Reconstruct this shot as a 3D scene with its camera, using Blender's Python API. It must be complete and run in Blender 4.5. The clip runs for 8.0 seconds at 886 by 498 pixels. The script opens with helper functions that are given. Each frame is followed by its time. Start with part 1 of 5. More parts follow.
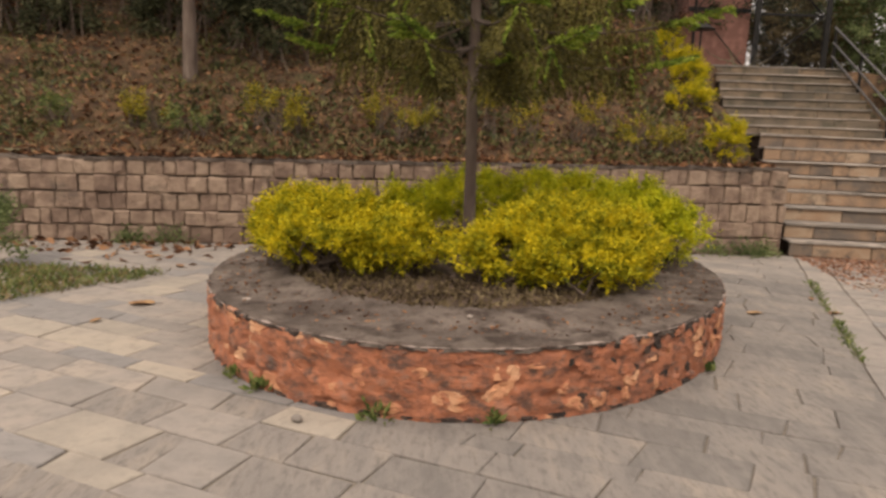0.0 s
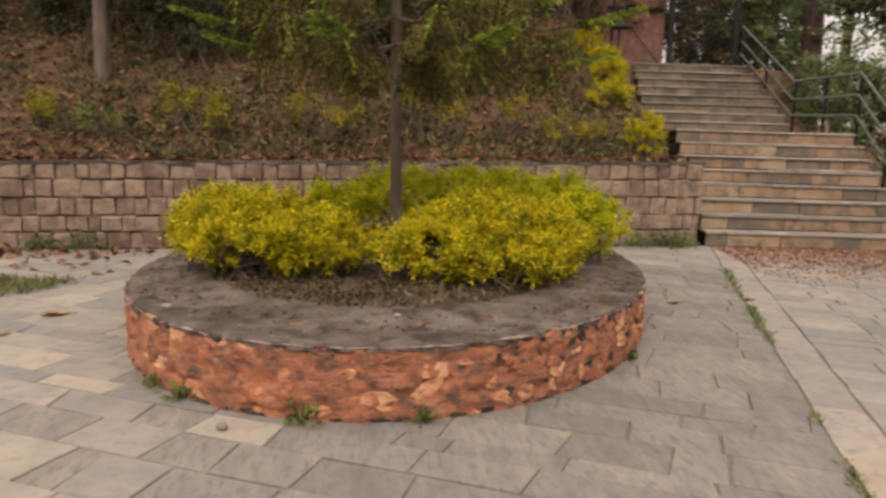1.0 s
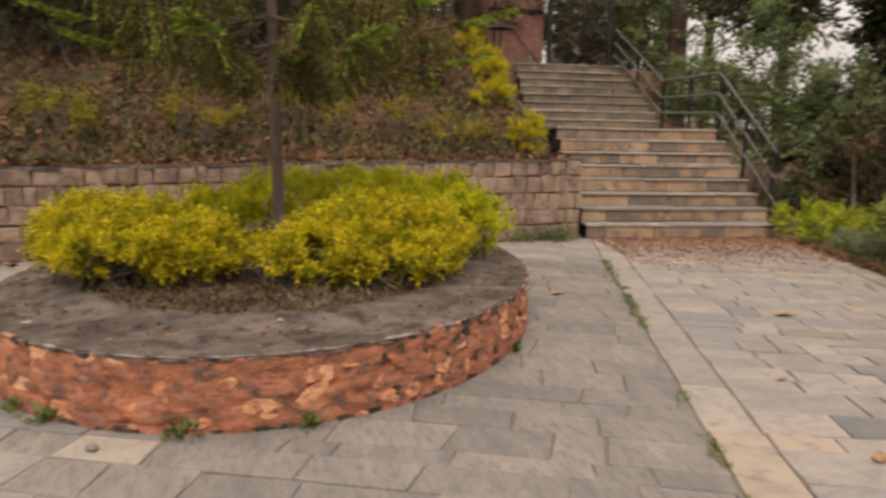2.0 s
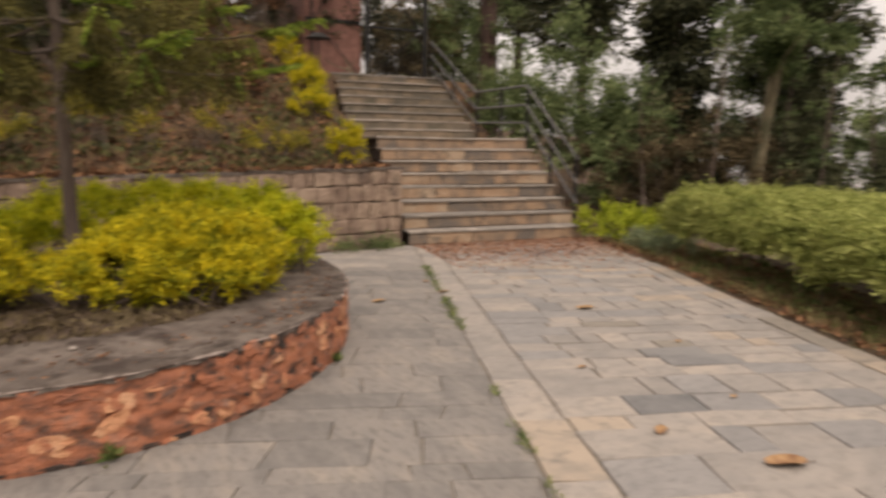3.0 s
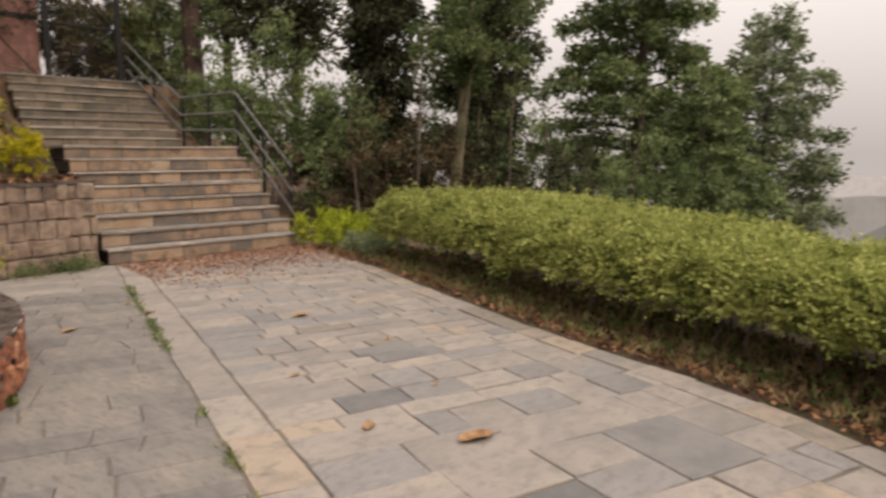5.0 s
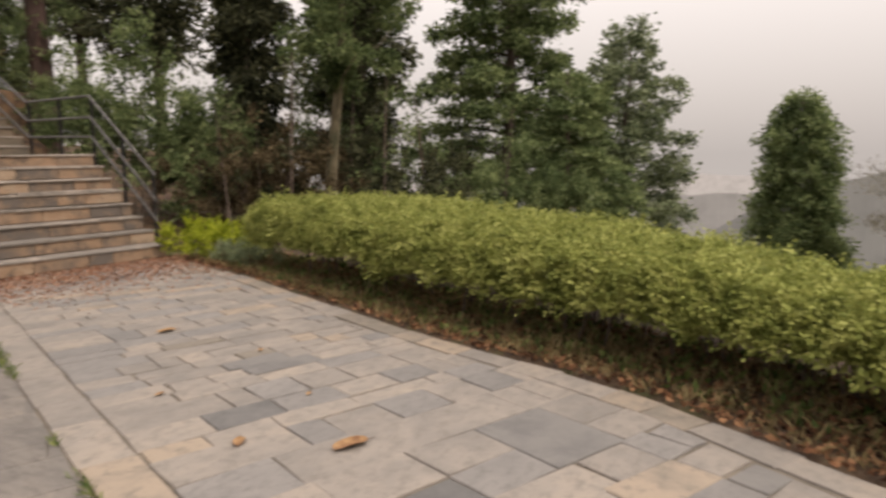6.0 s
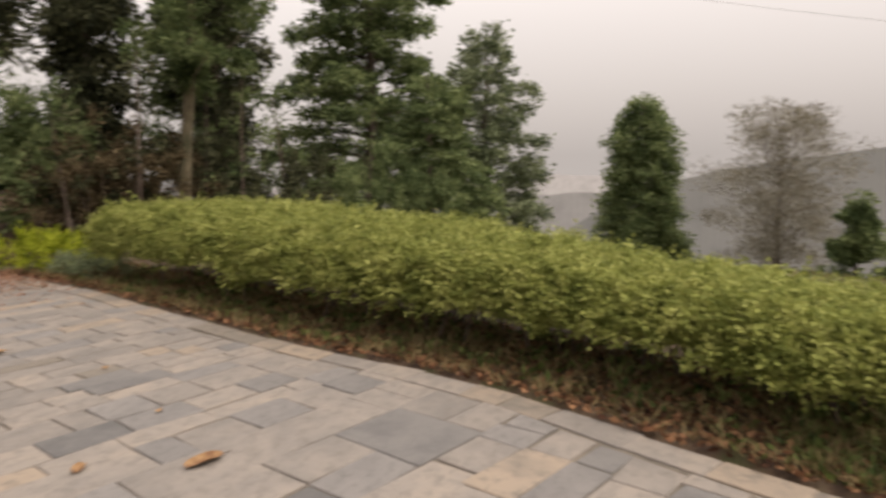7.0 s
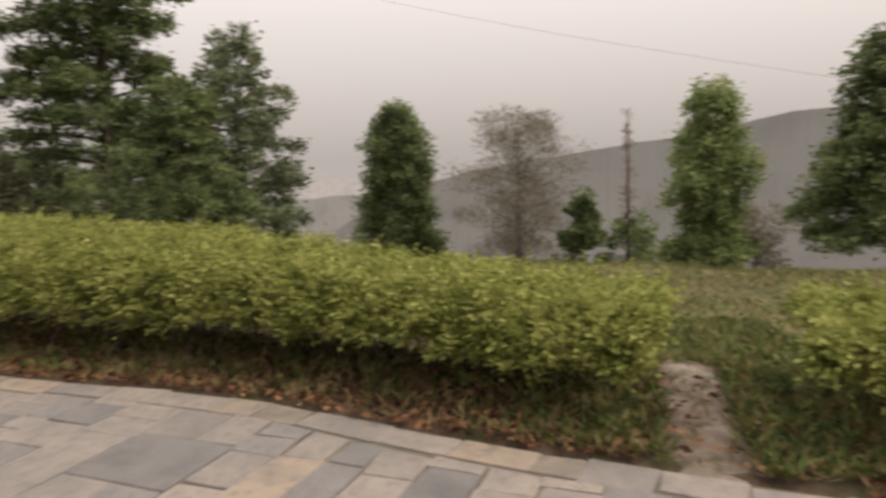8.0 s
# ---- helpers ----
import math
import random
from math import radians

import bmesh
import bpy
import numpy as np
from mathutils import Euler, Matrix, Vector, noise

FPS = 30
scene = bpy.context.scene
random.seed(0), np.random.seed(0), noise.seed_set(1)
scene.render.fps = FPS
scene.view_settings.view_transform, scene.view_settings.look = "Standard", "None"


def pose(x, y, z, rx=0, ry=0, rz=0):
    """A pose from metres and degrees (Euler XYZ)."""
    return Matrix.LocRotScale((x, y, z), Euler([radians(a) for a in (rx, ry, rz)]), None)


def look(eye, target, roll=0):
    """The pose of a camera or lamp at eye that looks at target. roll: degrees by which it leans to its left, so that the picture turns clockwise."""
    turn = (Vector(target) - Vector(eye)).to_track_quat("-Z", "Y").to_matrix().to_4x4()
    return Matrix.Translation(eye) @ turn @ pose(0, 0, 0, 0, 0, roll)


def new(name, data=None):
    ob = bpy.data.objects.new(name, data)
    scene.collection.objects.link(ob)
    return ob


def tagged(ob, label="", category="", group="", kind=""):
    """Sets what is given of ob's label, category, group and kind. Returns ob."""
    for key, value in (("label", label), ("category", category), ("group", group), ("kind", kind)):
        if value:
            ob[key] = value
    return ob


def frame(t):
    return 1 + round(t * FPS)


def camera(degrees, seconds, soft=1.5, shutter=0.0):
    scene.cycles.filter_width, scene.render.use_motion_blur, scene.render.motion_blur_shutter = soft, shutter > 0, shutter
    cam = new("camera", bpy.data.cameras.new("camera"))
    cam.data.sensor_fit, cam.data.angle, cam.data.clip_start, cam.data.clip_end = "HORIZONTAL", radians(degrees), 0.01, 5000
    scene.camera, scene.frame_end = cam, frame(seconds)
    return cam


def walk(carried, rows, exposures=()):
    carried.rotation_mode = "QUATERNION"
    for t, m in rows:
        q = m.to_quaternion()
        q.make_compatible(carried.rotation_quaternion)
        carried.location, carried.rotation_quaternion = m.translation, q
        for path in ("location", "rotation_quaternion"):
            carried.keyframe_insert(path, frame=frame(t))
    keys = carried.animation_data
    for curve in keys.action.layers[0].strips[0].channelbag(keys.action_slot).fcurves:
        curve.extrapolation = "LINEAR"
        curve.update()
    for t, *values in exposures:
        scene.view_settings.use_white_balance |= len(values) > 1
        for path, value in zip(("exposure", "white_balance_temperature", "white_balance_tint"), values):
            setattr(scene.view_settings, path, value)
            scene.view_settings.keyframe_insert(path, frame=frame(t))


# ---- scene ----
cam = camera(65.0, 8.0, soft=2.7, shutter=0.65)
PATH = [
    (0.0, (0.157, -0.191, 1.284), (0.154, 1.781, 0.952), 2.3),
    (0.5, (0.165, -0.188, 1.286), (0.254, 1.783, 0.952), 2.0),
    (1.0, (0.188, -0.190, 1.287), (0.380, 1.773, 0.956), 1.7),
    (2.5, (0.289, -0.232, 1.292), (0.978, 1.619, 0.979), 0.8),
    (3.0, (0.331, -0.267, 1.294), (1.267, 1.476, 1.002), 0.6),
    (3.5, (0.373, -0.302, 1.299), (1.571, 1.274, 1.016), 0.2),
    (4.0, (0.394, -0.331, 1.301), (1.727, 1.133, 1.023), 0.1),
    (4.5, (0.411, -0.353, 1.304), (1.844, 1.015, 1.029), 0.1),
    (6.0, (0.453, -0.430, 1.309), (2.176, 0.552, 1.049), -0.8),
    (6.5, (0.470, -0.461, 1.306), (2.279, 0.350, 1.048), -0.9),
    (7.0, (0.474, -0.491, 1.306), (2.351, 0.148, 1.047), -1.2),
    (7.5, (0.476, -0.552, 1.304), (2.437, -0.257, 1.042), -1.8),
    (8.0, (0.450, -0.605, 1.309), (2.432, -0.620, 1.042), -1.9),
]
walk(cam, [(t, look(eye, target, roll)) for t, eye, target, roll in PATH],
     exposures=((0.0, 0.22, 7120, 13), (3.0, 0.21, 7020, 13), (6.5, 0.19, 6830, 12), (8.0, 0.06, 6830, 12)))

# ---- light: a dull, hazy sky ----
world = bpy.data.worlds.new("hazy_sky")
scene.world = world
world.use_nodes = True
wn, wl = world.node_tree.nodes, world.node_tree.links
bg = wn["Background"]
sky = wn.new("ShaderNodeTexSky")
sky.sky_type = "NISHITA"
sky.sun_disc = False
sky.sun_elevation, sky.sun_rotation = radians(48), radians(200)
sky.air_density, sky.dust_density, sky.ozone_density = 1.0, 6.0, 1.0
veil = wn.new("ShaderNodeMix")
veil.data_type = "RGBA"
veil.inputs["Factor"].default_value = 0.88
veil.inputs["B"].default_value = (6.3, 5.85, 5.65, 1)
wl.new(sky.outputs["Color"], veil.inputs["A"])
# an overcast sky is brighter overhead than at the horizon
where, split, rise = wn.new("ShaderNodeTexCoord"), wn.new("ShaderNodeSeparateXYZ"), wn.new("ShaderNodeMapRange")
rise.inputs["To Min"].default_value, rise.inputs["To Max"].default_value = 0.75, 3.55
wl.new(where.outputs["Generated"], split.inputs["Vector"])
wl.new(split.outputs["Z"], rise.inputs["Value"])
grow = wn.new("ShaderNodeVectorMath")
grow.operation = "SCALE"
wl.new(veil.outputs["Result"], grow.inputs["Vector"])
wl.new(rise.outputs["Result"], grow.inputs["Scale"])
wl.new(grow.outputs["Vector"], bg.inputs["Color"])
bg.inputs["Strength"].default_value = 0.11
sun_data = bpy.data.lights.new("sun", "SUN")
sun_data.energy, sun_data.angle, sun_data.color = 1.35, radians(25), (1.0, 0.93, 0.84)
sun = new("sun", sun_data)
sun.matrix_world = look((-6, -16, 22), (0, 0, 0))

# ---- materials ----
def material(name, colors, scale=4.0, rough=0.85, bump=0.3, bump_scale=40.0, vary=0.0, island=False, spots=None,
             metal=0.0, stretch=(1, 1, 1), bump_dist=0.01, trans=None, low=0.35, high=0.65, gloss=0.3):
    """Noise between colours, a finer second layer, relief, and a shift per object or per island."""
    m = bpy.data.materials.new(name)
    m.use_nodes = True
    n, l = m.node_tree.nodes, m.node_tree.links
    b = n["Principled BSDF"]
    b.inputs["Roughness"].default_value, b.inputs["Metallic"].default_value = rough, metal
    b.inputs["Specular IOR Level"].default_value = gloss
    tc, mp = n.new("ShaderNodeTexCoord"), n.new("ShaderNodeMapping")
    mp.inputs["Scale"].default_value = stretch
    geo = n.new("ShaderNodeNewGeometry")
    l.new(geo.outputs["Position"], mp.inputs["Vector"])
    n1 = n.new("ShaderNodeTexNoise")
    n1.inputs["Scale"].default_value, n1.inputs["Detail"].default_value, n1.inputs["Roughness"].default_value = scale, 5, 0.62
    l.new(mp.outputs["Vector"], n1.inputs["Vector"])
    ramp = n.new("ShaderNodeValToRGB")
    e = ramp.color_ramp.elements
    e[0].position, e[-1].position = low, high
    for i, c in enumerate(colors):
        el = e[0] if i == 0 else e[-1] if i == len(colors) - 1 else e.new(low + (high - low) * i / (len(colors) - 1))
        el.color = (*c, 1)
    fac = n1.outputs["Fac"]
    rnd = None
    if vary:
        if island:
            rnd = geo.outputs["Random Per Island"]
        else:
            rnd = n.new("ShaderNodeObjectInfo").outputs["Random"]
        ma = n.new("ShaderNodeMath"); ma.operation = "MULTIPLY_ADD"
        ma.inputs[1].default_value = vary
        l.new(rnd, ma.inputs[0]); l.new(fac, ma.inputs[2])
        mb = n.new("ShaderNodeMath"); mb.operation = "SUBTRACT"
        mb.inputs[1].default_value = vary / 2
        l.new(ma.outputs[0], mb.inputs[0])
        fac = mb.outputs[0]
    l.new(fac, ramp.inputs["Fac"])
    col = ramp.outputs["Color"]
    if spots:
        sc, scale2, lo, hi = spots
        n2 = n.new("ShaderNodeTexNoise")
        n2.inputs["Scale"].default_value, n2.inputs["Detail"].default_value = scale2, 6
        n2.inputs["Roughness"].default_value = 0.7
        l.new(mp.outputs["Vector"], n2.inputs["Vector"])
        mr = n.new("ShaderNodeMapRange")
        mr.inputs["From Min"].default_value, mr.inputs["From Max"].default_value = lo, hi
        l.new(n2.outputs["Fac"], mr.inputs["Value"])
        mx = n.new("ShaderNodeMix"); mx.data_type = "RGBA"
        l.new(mr.outputs["Result"], mx.inputs["Factor"]); l.new(col, mx.inputs["A"])
        mx.inputs["B"].default_value = (*sc, 1)
        col = mx.outputs["Result"]
    l.new(col, b.inputs["Base Color"])
    if bump:
        n3 = n.new("ShaderNodeTexNoise")
        n3.inputs["Scale"].default_value, n3.inputs["Detail"].default_value = bump_scale, 6
        n3.inputs["Roughness"].default_value = 0.7
        l.new(mp.outputs["Vector"], n3.inputs["Vector"])
        bp = n.new("ShaderNodeBump")
        bp.inputs["Strength"].default_value, bp.inputs["Distance"].default_value = bump, bump_dist
        l.new(n3.outputs["Fac"], bp.inputs["Height"]); l.new(bp.outputs["Normal"], b.inputs["Normal"])
    if trans:
        tr = n.new("ShaderNodeBsdfTranslucent")
        l.new(col, tr.inputs["Color"])
        ms = n.new("ShaderNodeMixShader"); ms.inputs["Fac"].default_value = trans
        out = n["Material Output"]
        l.new(b.outputs["BSDF"], ms.inputs[1]); l.new(tr.outputs["BSDF"], ms.inputs[2]); l.new(ms.outputs["Shader"], out.inputs["Surface"])
    return m


M_SLAB = material("paving_slate", [(.16, .147, .133), (.20, .18, .16), (.232, .205, .178), (.265, .228, .19)], 3.2, .85, .7, 18, vary=.34, spots=((.145, .13, .114), 11, .48, .72), low=.22, high=.78, bump_dist=.014, stretch=(1, 1.25, 1))
M_SLAB_REST = material("paving_slate_rest", [(.16, .147, .133), (.20, .18, .16), (.232, .205, .178), (.265, .228, .19)], 3.2, .85, .7, 18, vary=.34, island=True, spots=((.145, .13, .114), 11, .48, .72), low=.22, high=.78, bump_dist=.014, stretch=(1, 1.25, 1))
M_SLABDEEP = material("darker_paving_slate", [(.125, .115, .105), (.158, .144, .13), (.185, .166, .147), (.225, .196, .164)], 3.5, .86, .8, 18, vary=.32, spots=((.105, .094, .084), 13, .48, .72), low=.27, high=.78, bump_dist=.016, stretch=(2.6, .8, 1))
M_CREAM = material("cream_slate", [(.20, .178, .15), (.255, .225, .185), (.30, .258, .205)], 3.4, .84, .7, 18, vary=.34, spots=((.17, .15, .125), 12, .5, .74), low=.22, high=.78, bump_dist=.014)
M_SLABGREY = material("grey_slate", [(.145, .138, .131), (.178, .167, .157), (.208, .193, .179)], 3.4, .84, .7, 18, vary=.34, spots=((.125, .118, .11), 12, .48, .72), low=.22, high=.78, bump_dist=.016, stretch=(1, 1.6, 1))
M_SLABDARK = material("dark_slate", [(.10, .097, .094), (.128, .122, .117), (.155, .147, .138)], 4, .8, .7, 18, vary=.3, bump_dist=.016)
M_EDGE = material("edging_sandstone", [(.165, .145, .12), (.22, .183, .145), (.265, .215, .165)], 4, .85, .6, 20, vary=.4, spots=((.12, .108, .094), 9, .5, .72))
M_JOINT = material("joint_sand", [(.095, .081, .066), (.16, .136, .108)], 6, .95, .5, 60)
M_WALLSTONE = material("wall_sandstone", [(.145, .10, .076), (.215, .152, .114), (.285, .212, .157)], 7, .93, .9, 22, vary=.26, spots=((.065, .056, .048), 2.8, .55, .74), bump_dist=.03)
M_MORTAR = material("mortar", [(.085, .068, .055), (.15, .12, .097)], 9, .95, .8, 40)
M_STEP = material("step_sandstone", [(.12, .10, .085), (.20, .142, .10), (.27, .178, .115), (.315, .235, .165)], 3.0, .9, .8, 20, vary=.5, spots=((.075, .066, .058), 4, .52, .70), bump_dist=.02, low=.25, high=.76)
# Upper flight: greenish stone, darkened to paint in shade from the trees above.
M_STEPSHADE = material("greenish_shaded_step_stone", [(.095, .083, .066), (.155, .122, .09), (.21, .155, .108)], 3.0, .92, .8, 20, vary=.4, spots=((.07, .066, .045), 4, .50, .70), bump_dist=.02, low=.25, high=.76)
M_TREAD = material("tread_slab", [(.16, .142, .124), (.225, .195, .166), (.285, .245, .21)], 4, .85, .6, 26, vary=.4, spots=((.095, .085, .074), 5, .53, .72))
M_PLASTER = material("orange_limewash", [(.15, .10, .08), (.32, .13, .078), (.46, .175, .092), (.36, .20, .145)], 8, .94, 1.0, 30, vary=.2, spots=((.13, .078, .06), 10, .50, .64), bump_dist=.035, low=.28, high=.72, stretch=(1, 1, 1.5))
M_PATCH = material("bare_stone_patch", [(.40, .17, .09), (.50, .25, .135), (.55, .32, .19)], 12, .92, 1.0, 34, vary=.2, spots=((.36, .14, .08), 14, .50, .66), bump_dist=.015)
M_RIM = material("mud_rim", [(.07, .054, .044), (.115, .092, .076), (.165, .134, .112)], 4, .96, .9, 30, spots=((.045, .032, .025), 6, .47, .62), bump_dist=.03)
M_BED = material("bed_earth", [(.055, .036, .025), (.105, .07, .046), (.16, .115, .075)], 6, .97, .9, 40, spots=((.07, .072, .03), 3, .5, .66), bump_dist=.03)
M_REDLEAF = material("red_leaf_scraps", [(.16, .075, .045), (.27, .14, .088), (.34, .20, .135)], 8, .85, 0, vary=.5, island=True, trans=.1, gloss=.1)
# Black of the planter's crust patches; on stair cores it paints gap shade.
M_CRUSTSHADE = material("black_crust_and_gap_shade", [(.022, .017, .015), (.05, .036, .03), (.09, .06, .045)], 12, .96, .8, 40, bump_dist=.02)
M_SOIL = material("soil", [(.06, .042, .03), (.12, .08, .055)], 9, .97, .9, 45, bump_dist=.03)
M_BANK = material("bank_litter", [(.035, .022, .014), (.095, .055, .030), (.155, .09, .047)], 5, .97, 1, 30, spots=((.05, .052, .019), 2.2, .52, .68), bump_dist=.05)
M_GROUND = material("ground_grass", [(.055, .05, .025), (.10, .095, .035), (.16, .135, .06)], 2.5, .95, .9, 25, spots=((.12, .085, .055), 1.1, .55, .7), bump_dist=.04)
M_GOLD = material("golden_leaves", [(.12, .14, .010), (.37, .335, .015), (.64, .505, .020)], 10, .7, 0, vary=.24, island=True, trans=.28, low=.32, high=.64, gloss=.15)
M_GOLDGREEN = material("greener_golden_leaves", [(.15, .19, .012), (.38, .40, .016), (.62, .56, .024)], 8, .7, 0, vary=.24, island=True, trans=.3, low=.3, high=.66, gloss=.15)
M_GOLDDULL = material("olive_gold_leaves", [(.10, .095, .014), (.22, .19, .02), (.36, .29, .03)], 6, .7, 0, vary=.3, island=True, trans=.3, gloss=.15)
M_HEDGE = material("hedge_leaves", [(.12, .145, .035), (.26, .285, .075), (.40, .41, .135)], 6, .7, 0, vary=.22, island=True, trans=.35, low=.3, high=.68, gloss=.15)
M_LIME = material("lime_leaves", [(.13, .17, .014), (.28, .33, .022), (.44, .47, .05)], 6, .7, 0, vary=.3, island=True, trans=.3, gloss=.15)
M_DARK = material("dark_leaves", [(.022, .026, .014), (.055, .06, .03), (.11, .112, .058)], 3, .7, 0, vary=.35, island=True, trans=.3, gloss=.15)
M_GREEN = material("tree_leaves", [(.05, .074, .03), (.13, .168, .068), (.25, .295, .13)], 1.6, .7, 0, vary=.3, island=True, trans=.45, low=.3, high=.68, gloss=.15)
# Greyed leaves: painted haze on the far tree, plain dull green on the creeper.
M_HAZEDULL = material("haze_tinted_and_dull_leaves", [(.10, .125, .07), (.19, .225, .125), (.29, .325, .19)], 1.6, .75, 0, vary=.3, island=True, trans=.45, gloss=.1)
M_BROWNLEAF = material("withered_leaves", [(.05, .036, .02), (.11, .082, .045), (.18, .14, .08)], 3, .8, 0, vary=.4, island=True, trans=.3, gloss=.1)
M_MID = material("pale_tree_leaves", [(.12, .17, .06), (.22, .28, .105), (.34, .38, .17)], 2, .7, 0, vary=.3, island=True, trans=.4, gloss=.15)
M_FIR = material("frond_needles", [(.045, .042, .014), (.10, .088, .026), (.165, .145, .042)], 5, .7, 0, vary=.3, island=True, trans=.25, gloss=.12)
M_FIRTIP = material("young_frond_needles", [(.08, .125, .02), (.18, .245, .036), (.30, .36, .06)], 5, .7, 0, vary=.3, island=True, trans=.3, gloss=.12)
M_DRYLEAF = material("dry_leaves", [(.055, .026, .015), (.14, .064, .032), (.26, .14, .074)], 8, .85, 0, vary=.6, island=True, trans=.1, gloss=.15)
M_DRYONE = material("fallen_leaf", [(.14, .07, .033), (.22, .125, .058), (.28, .18, .09)], 20, .8, .3, 60, vary=.3)
M_GRASS = material("grass_blades", [(.05, .08, .018), (.10, .135, .03), (.17, .19, .06)], 4, .7, 0, vary=.5, island=True, trans=.2)
M_BANKWEED = material("shaded_weeds", [(.035, .043, .015), (.075, .08, .026), (.13, .125, .045)], 4, .7, 0, vary=.5, island=True, trans=.2)
M_LIP = material("cement_lip", [(.12, .095, .08), (.22, .175, .15), (.32, .27, .24)], 14, .92, .8, 40, spots=((.05, .038, .032), 12, .5, .62))
M_DRYGRASS = material("straw_grass", [(.10, .075, .03), (.17, .125, .055), (.24, .185, .09)], 4, .8, 0, vary=.5, island=True, trans=.2)
M_TWIG = material("twigs", [(.055, .04, .03), (.12, .09, .07)], 12, .9, .3, 60)
M_BARK = material("bark", [(.06, .042, .033), (.115, .085, .068), (.17, .135, .11)], 6, .92, .9, 25, stretch=(1, 1, .25), bump_dist=.03)
M_REDBARK = material("red_brown_bark", [(.04, .026, .021), (.085, .05, .04)], 7, .92, .9, 25, stretch=(1, 1, .25), bump_dist=.03)
M_PALEBARK = material("pale_bark", [(.07, .06, .038), (.14, .115, .072), (.21, .175, .12)], 5, .9, .8, 18, stretch=(1, 1, .35), bump_dist=.02, spots=((.05, .05, .025), 3, .5, .66))
M_STEEL = material("galvanised_pipe", [(.08, .076, .074), (.14, .134, .13)], 9, .5, .15, 60, metal=.4, spots=((.07, .045, .032), 12, .58, .75))
M_BLACK = material("black_iron", [(.012, .012, .012), (.03, .028, .026)], 8, .6, .2, 50, metal=.4)
M_BRICK = material("brick_red", [(.17, .085, .068), (.235, .118, .095), (.29, .155, .128)], 6, .92, .5, 40, vary=.4, spots=((.12, .075, .062), 5, .55, .75))
M_GREYTWIG = material("grey_twigs", [(.13, .12, .085), (.21, .19, .14), (.29, .265, .205)], 5, .8, 0, vary=.5, island=True, trans=.3)
M_DIRT = material("bare_earth", [(.13, .10, .075), (.20, .16, .125), (.27, .225, .18)], 5, .96, .9, 25, bump_dist=.03, spots=((.09, .08, .04), 7, .5, .66))


# ---- mesh helpers ----
rng = np.random.default_rng(7)


def link_mesh(name, verts, faces, mat, parent=None, label="", smooth=False):
    me = bpy.data.meshes.new(name)
    me.from_pydata([tuple(v) for v in verts], [], [tuple(f) for f in faces])
    me.materials.append(mat)
    if smooth:
        me.polygons.foreach_set("use_smooth", [True] * len(me.polygons))
    ob = new(name, me)
    if parent is not None:
        ob.parent = parent
    if label:
        ob["label"] = label
    return ob


def part(name, bm, mat, parent=None, label="", smooth=False):
    me = bpy.data.meshes.new(name)
    bmesh.ops.recalc_face_normals(bm, faces=bm.faces)
    bm.to_mesh(me)
    bm.free()
    me.materials.append(mat)
    if smooth:
        me.polygons.foreach_set("use_smooth", [True] * len(me.polygons))
    ob = new(name, me)
    if parent is not None:
        ob.parent = parent
    if label:
        ob["label"] = label
    return ob


def thing(name, label, category, group="", kind=""):
    return tagged(new(name), label, category, group, kind)


def unit(v):
    return v / np.maximum(np.linalg.norm(v, axis=-1, keepdims=True), 1e-9)


def leaf_mesh(name, centres, aims, sizes, mat, parent=None, width=0.45, label="", fold=0.18):
    """Many small folded leaves in one mesh: each grows from a centre along its aim."""
    n = len(centres)
    aims = unit(aims)
    side = unit(np.cross(aims, rng.normal(size=(n, 3))))
    up = np.cross(side, aims)
    s = np.asarray(sizes).reshape(-1, 1) * np.ones((n, 1))
    w = s * width * 0.5
    v = np.empty((n, 4, 3))
    v[:, 0] = centres
    v[:, 1] = centres + aims * s * 0.5 + side * w + up * s * fold
    v[:, 2] = centres + aims * s
    v[:, 3] = centres + aims * s * 0.5 - side * w + up * s * fold
    me = bpy.data.meshes.new(name)
    me.vertices.add(n * 4)
    me.vertices.foreach_set("co", v.reshape(-1))
    me.loops.add(n * 4)
    me.loops.foreach_set("vertex_index", np.arange(n * 4, dtype=np.int32))
    me.polygons.add(n)
    me.polygons.foreach_set("loop_start", np.arange(0, n * 4, 4, dtype=np.int32))
    me.update(calc_edges=True)
    me.materials.append(mat)
    ob = new(name, me)
    if parent is not None:
        ob.parent = parent
    if label:
        ob["label"] = label
    return ob


def tube(bm, pts, radii, sides=6):
    """A tapered tube along points, closed at both ends."""
    rings = []
    pts = [Vector(p) for p in pts]
    for i, p in enumerate(pts):
        d = (pts[min(i + 1, len(pts) - 1)] - pts[max(i - 1, 0)]).normalized()
        a = d.cross(Vector((0.31, 0.91, 0.27))).normalized()
        b = d.cross(a)
        rings.append([bm.verts.new(p + (a * math.cos(k * math.tau / sides) + b * math.sin(k * math.tau / sides)) * radii[i]) for k in range(sides)])
    for r0, r1 in zip(rings, rings[1:]):
        for k in range(sides):
            bm.faces.new((r0[k], r0[(k + 1) % sides], r1[(k + 1) % sides], r1[k]))
    bm.faces.new(rings[0][::-1])
    bm.faces.new(rings[-1])


def wobble(a, b, steps, amount):
    a, b = np.array(a, float), np.array(b, float)
    k = np.linspace(0, 1, steps)[:, None]
    p = a + (b - a) * k
    p[1:-1] += rng.normal(size=(steps - 2, 3)) * amount
    return p


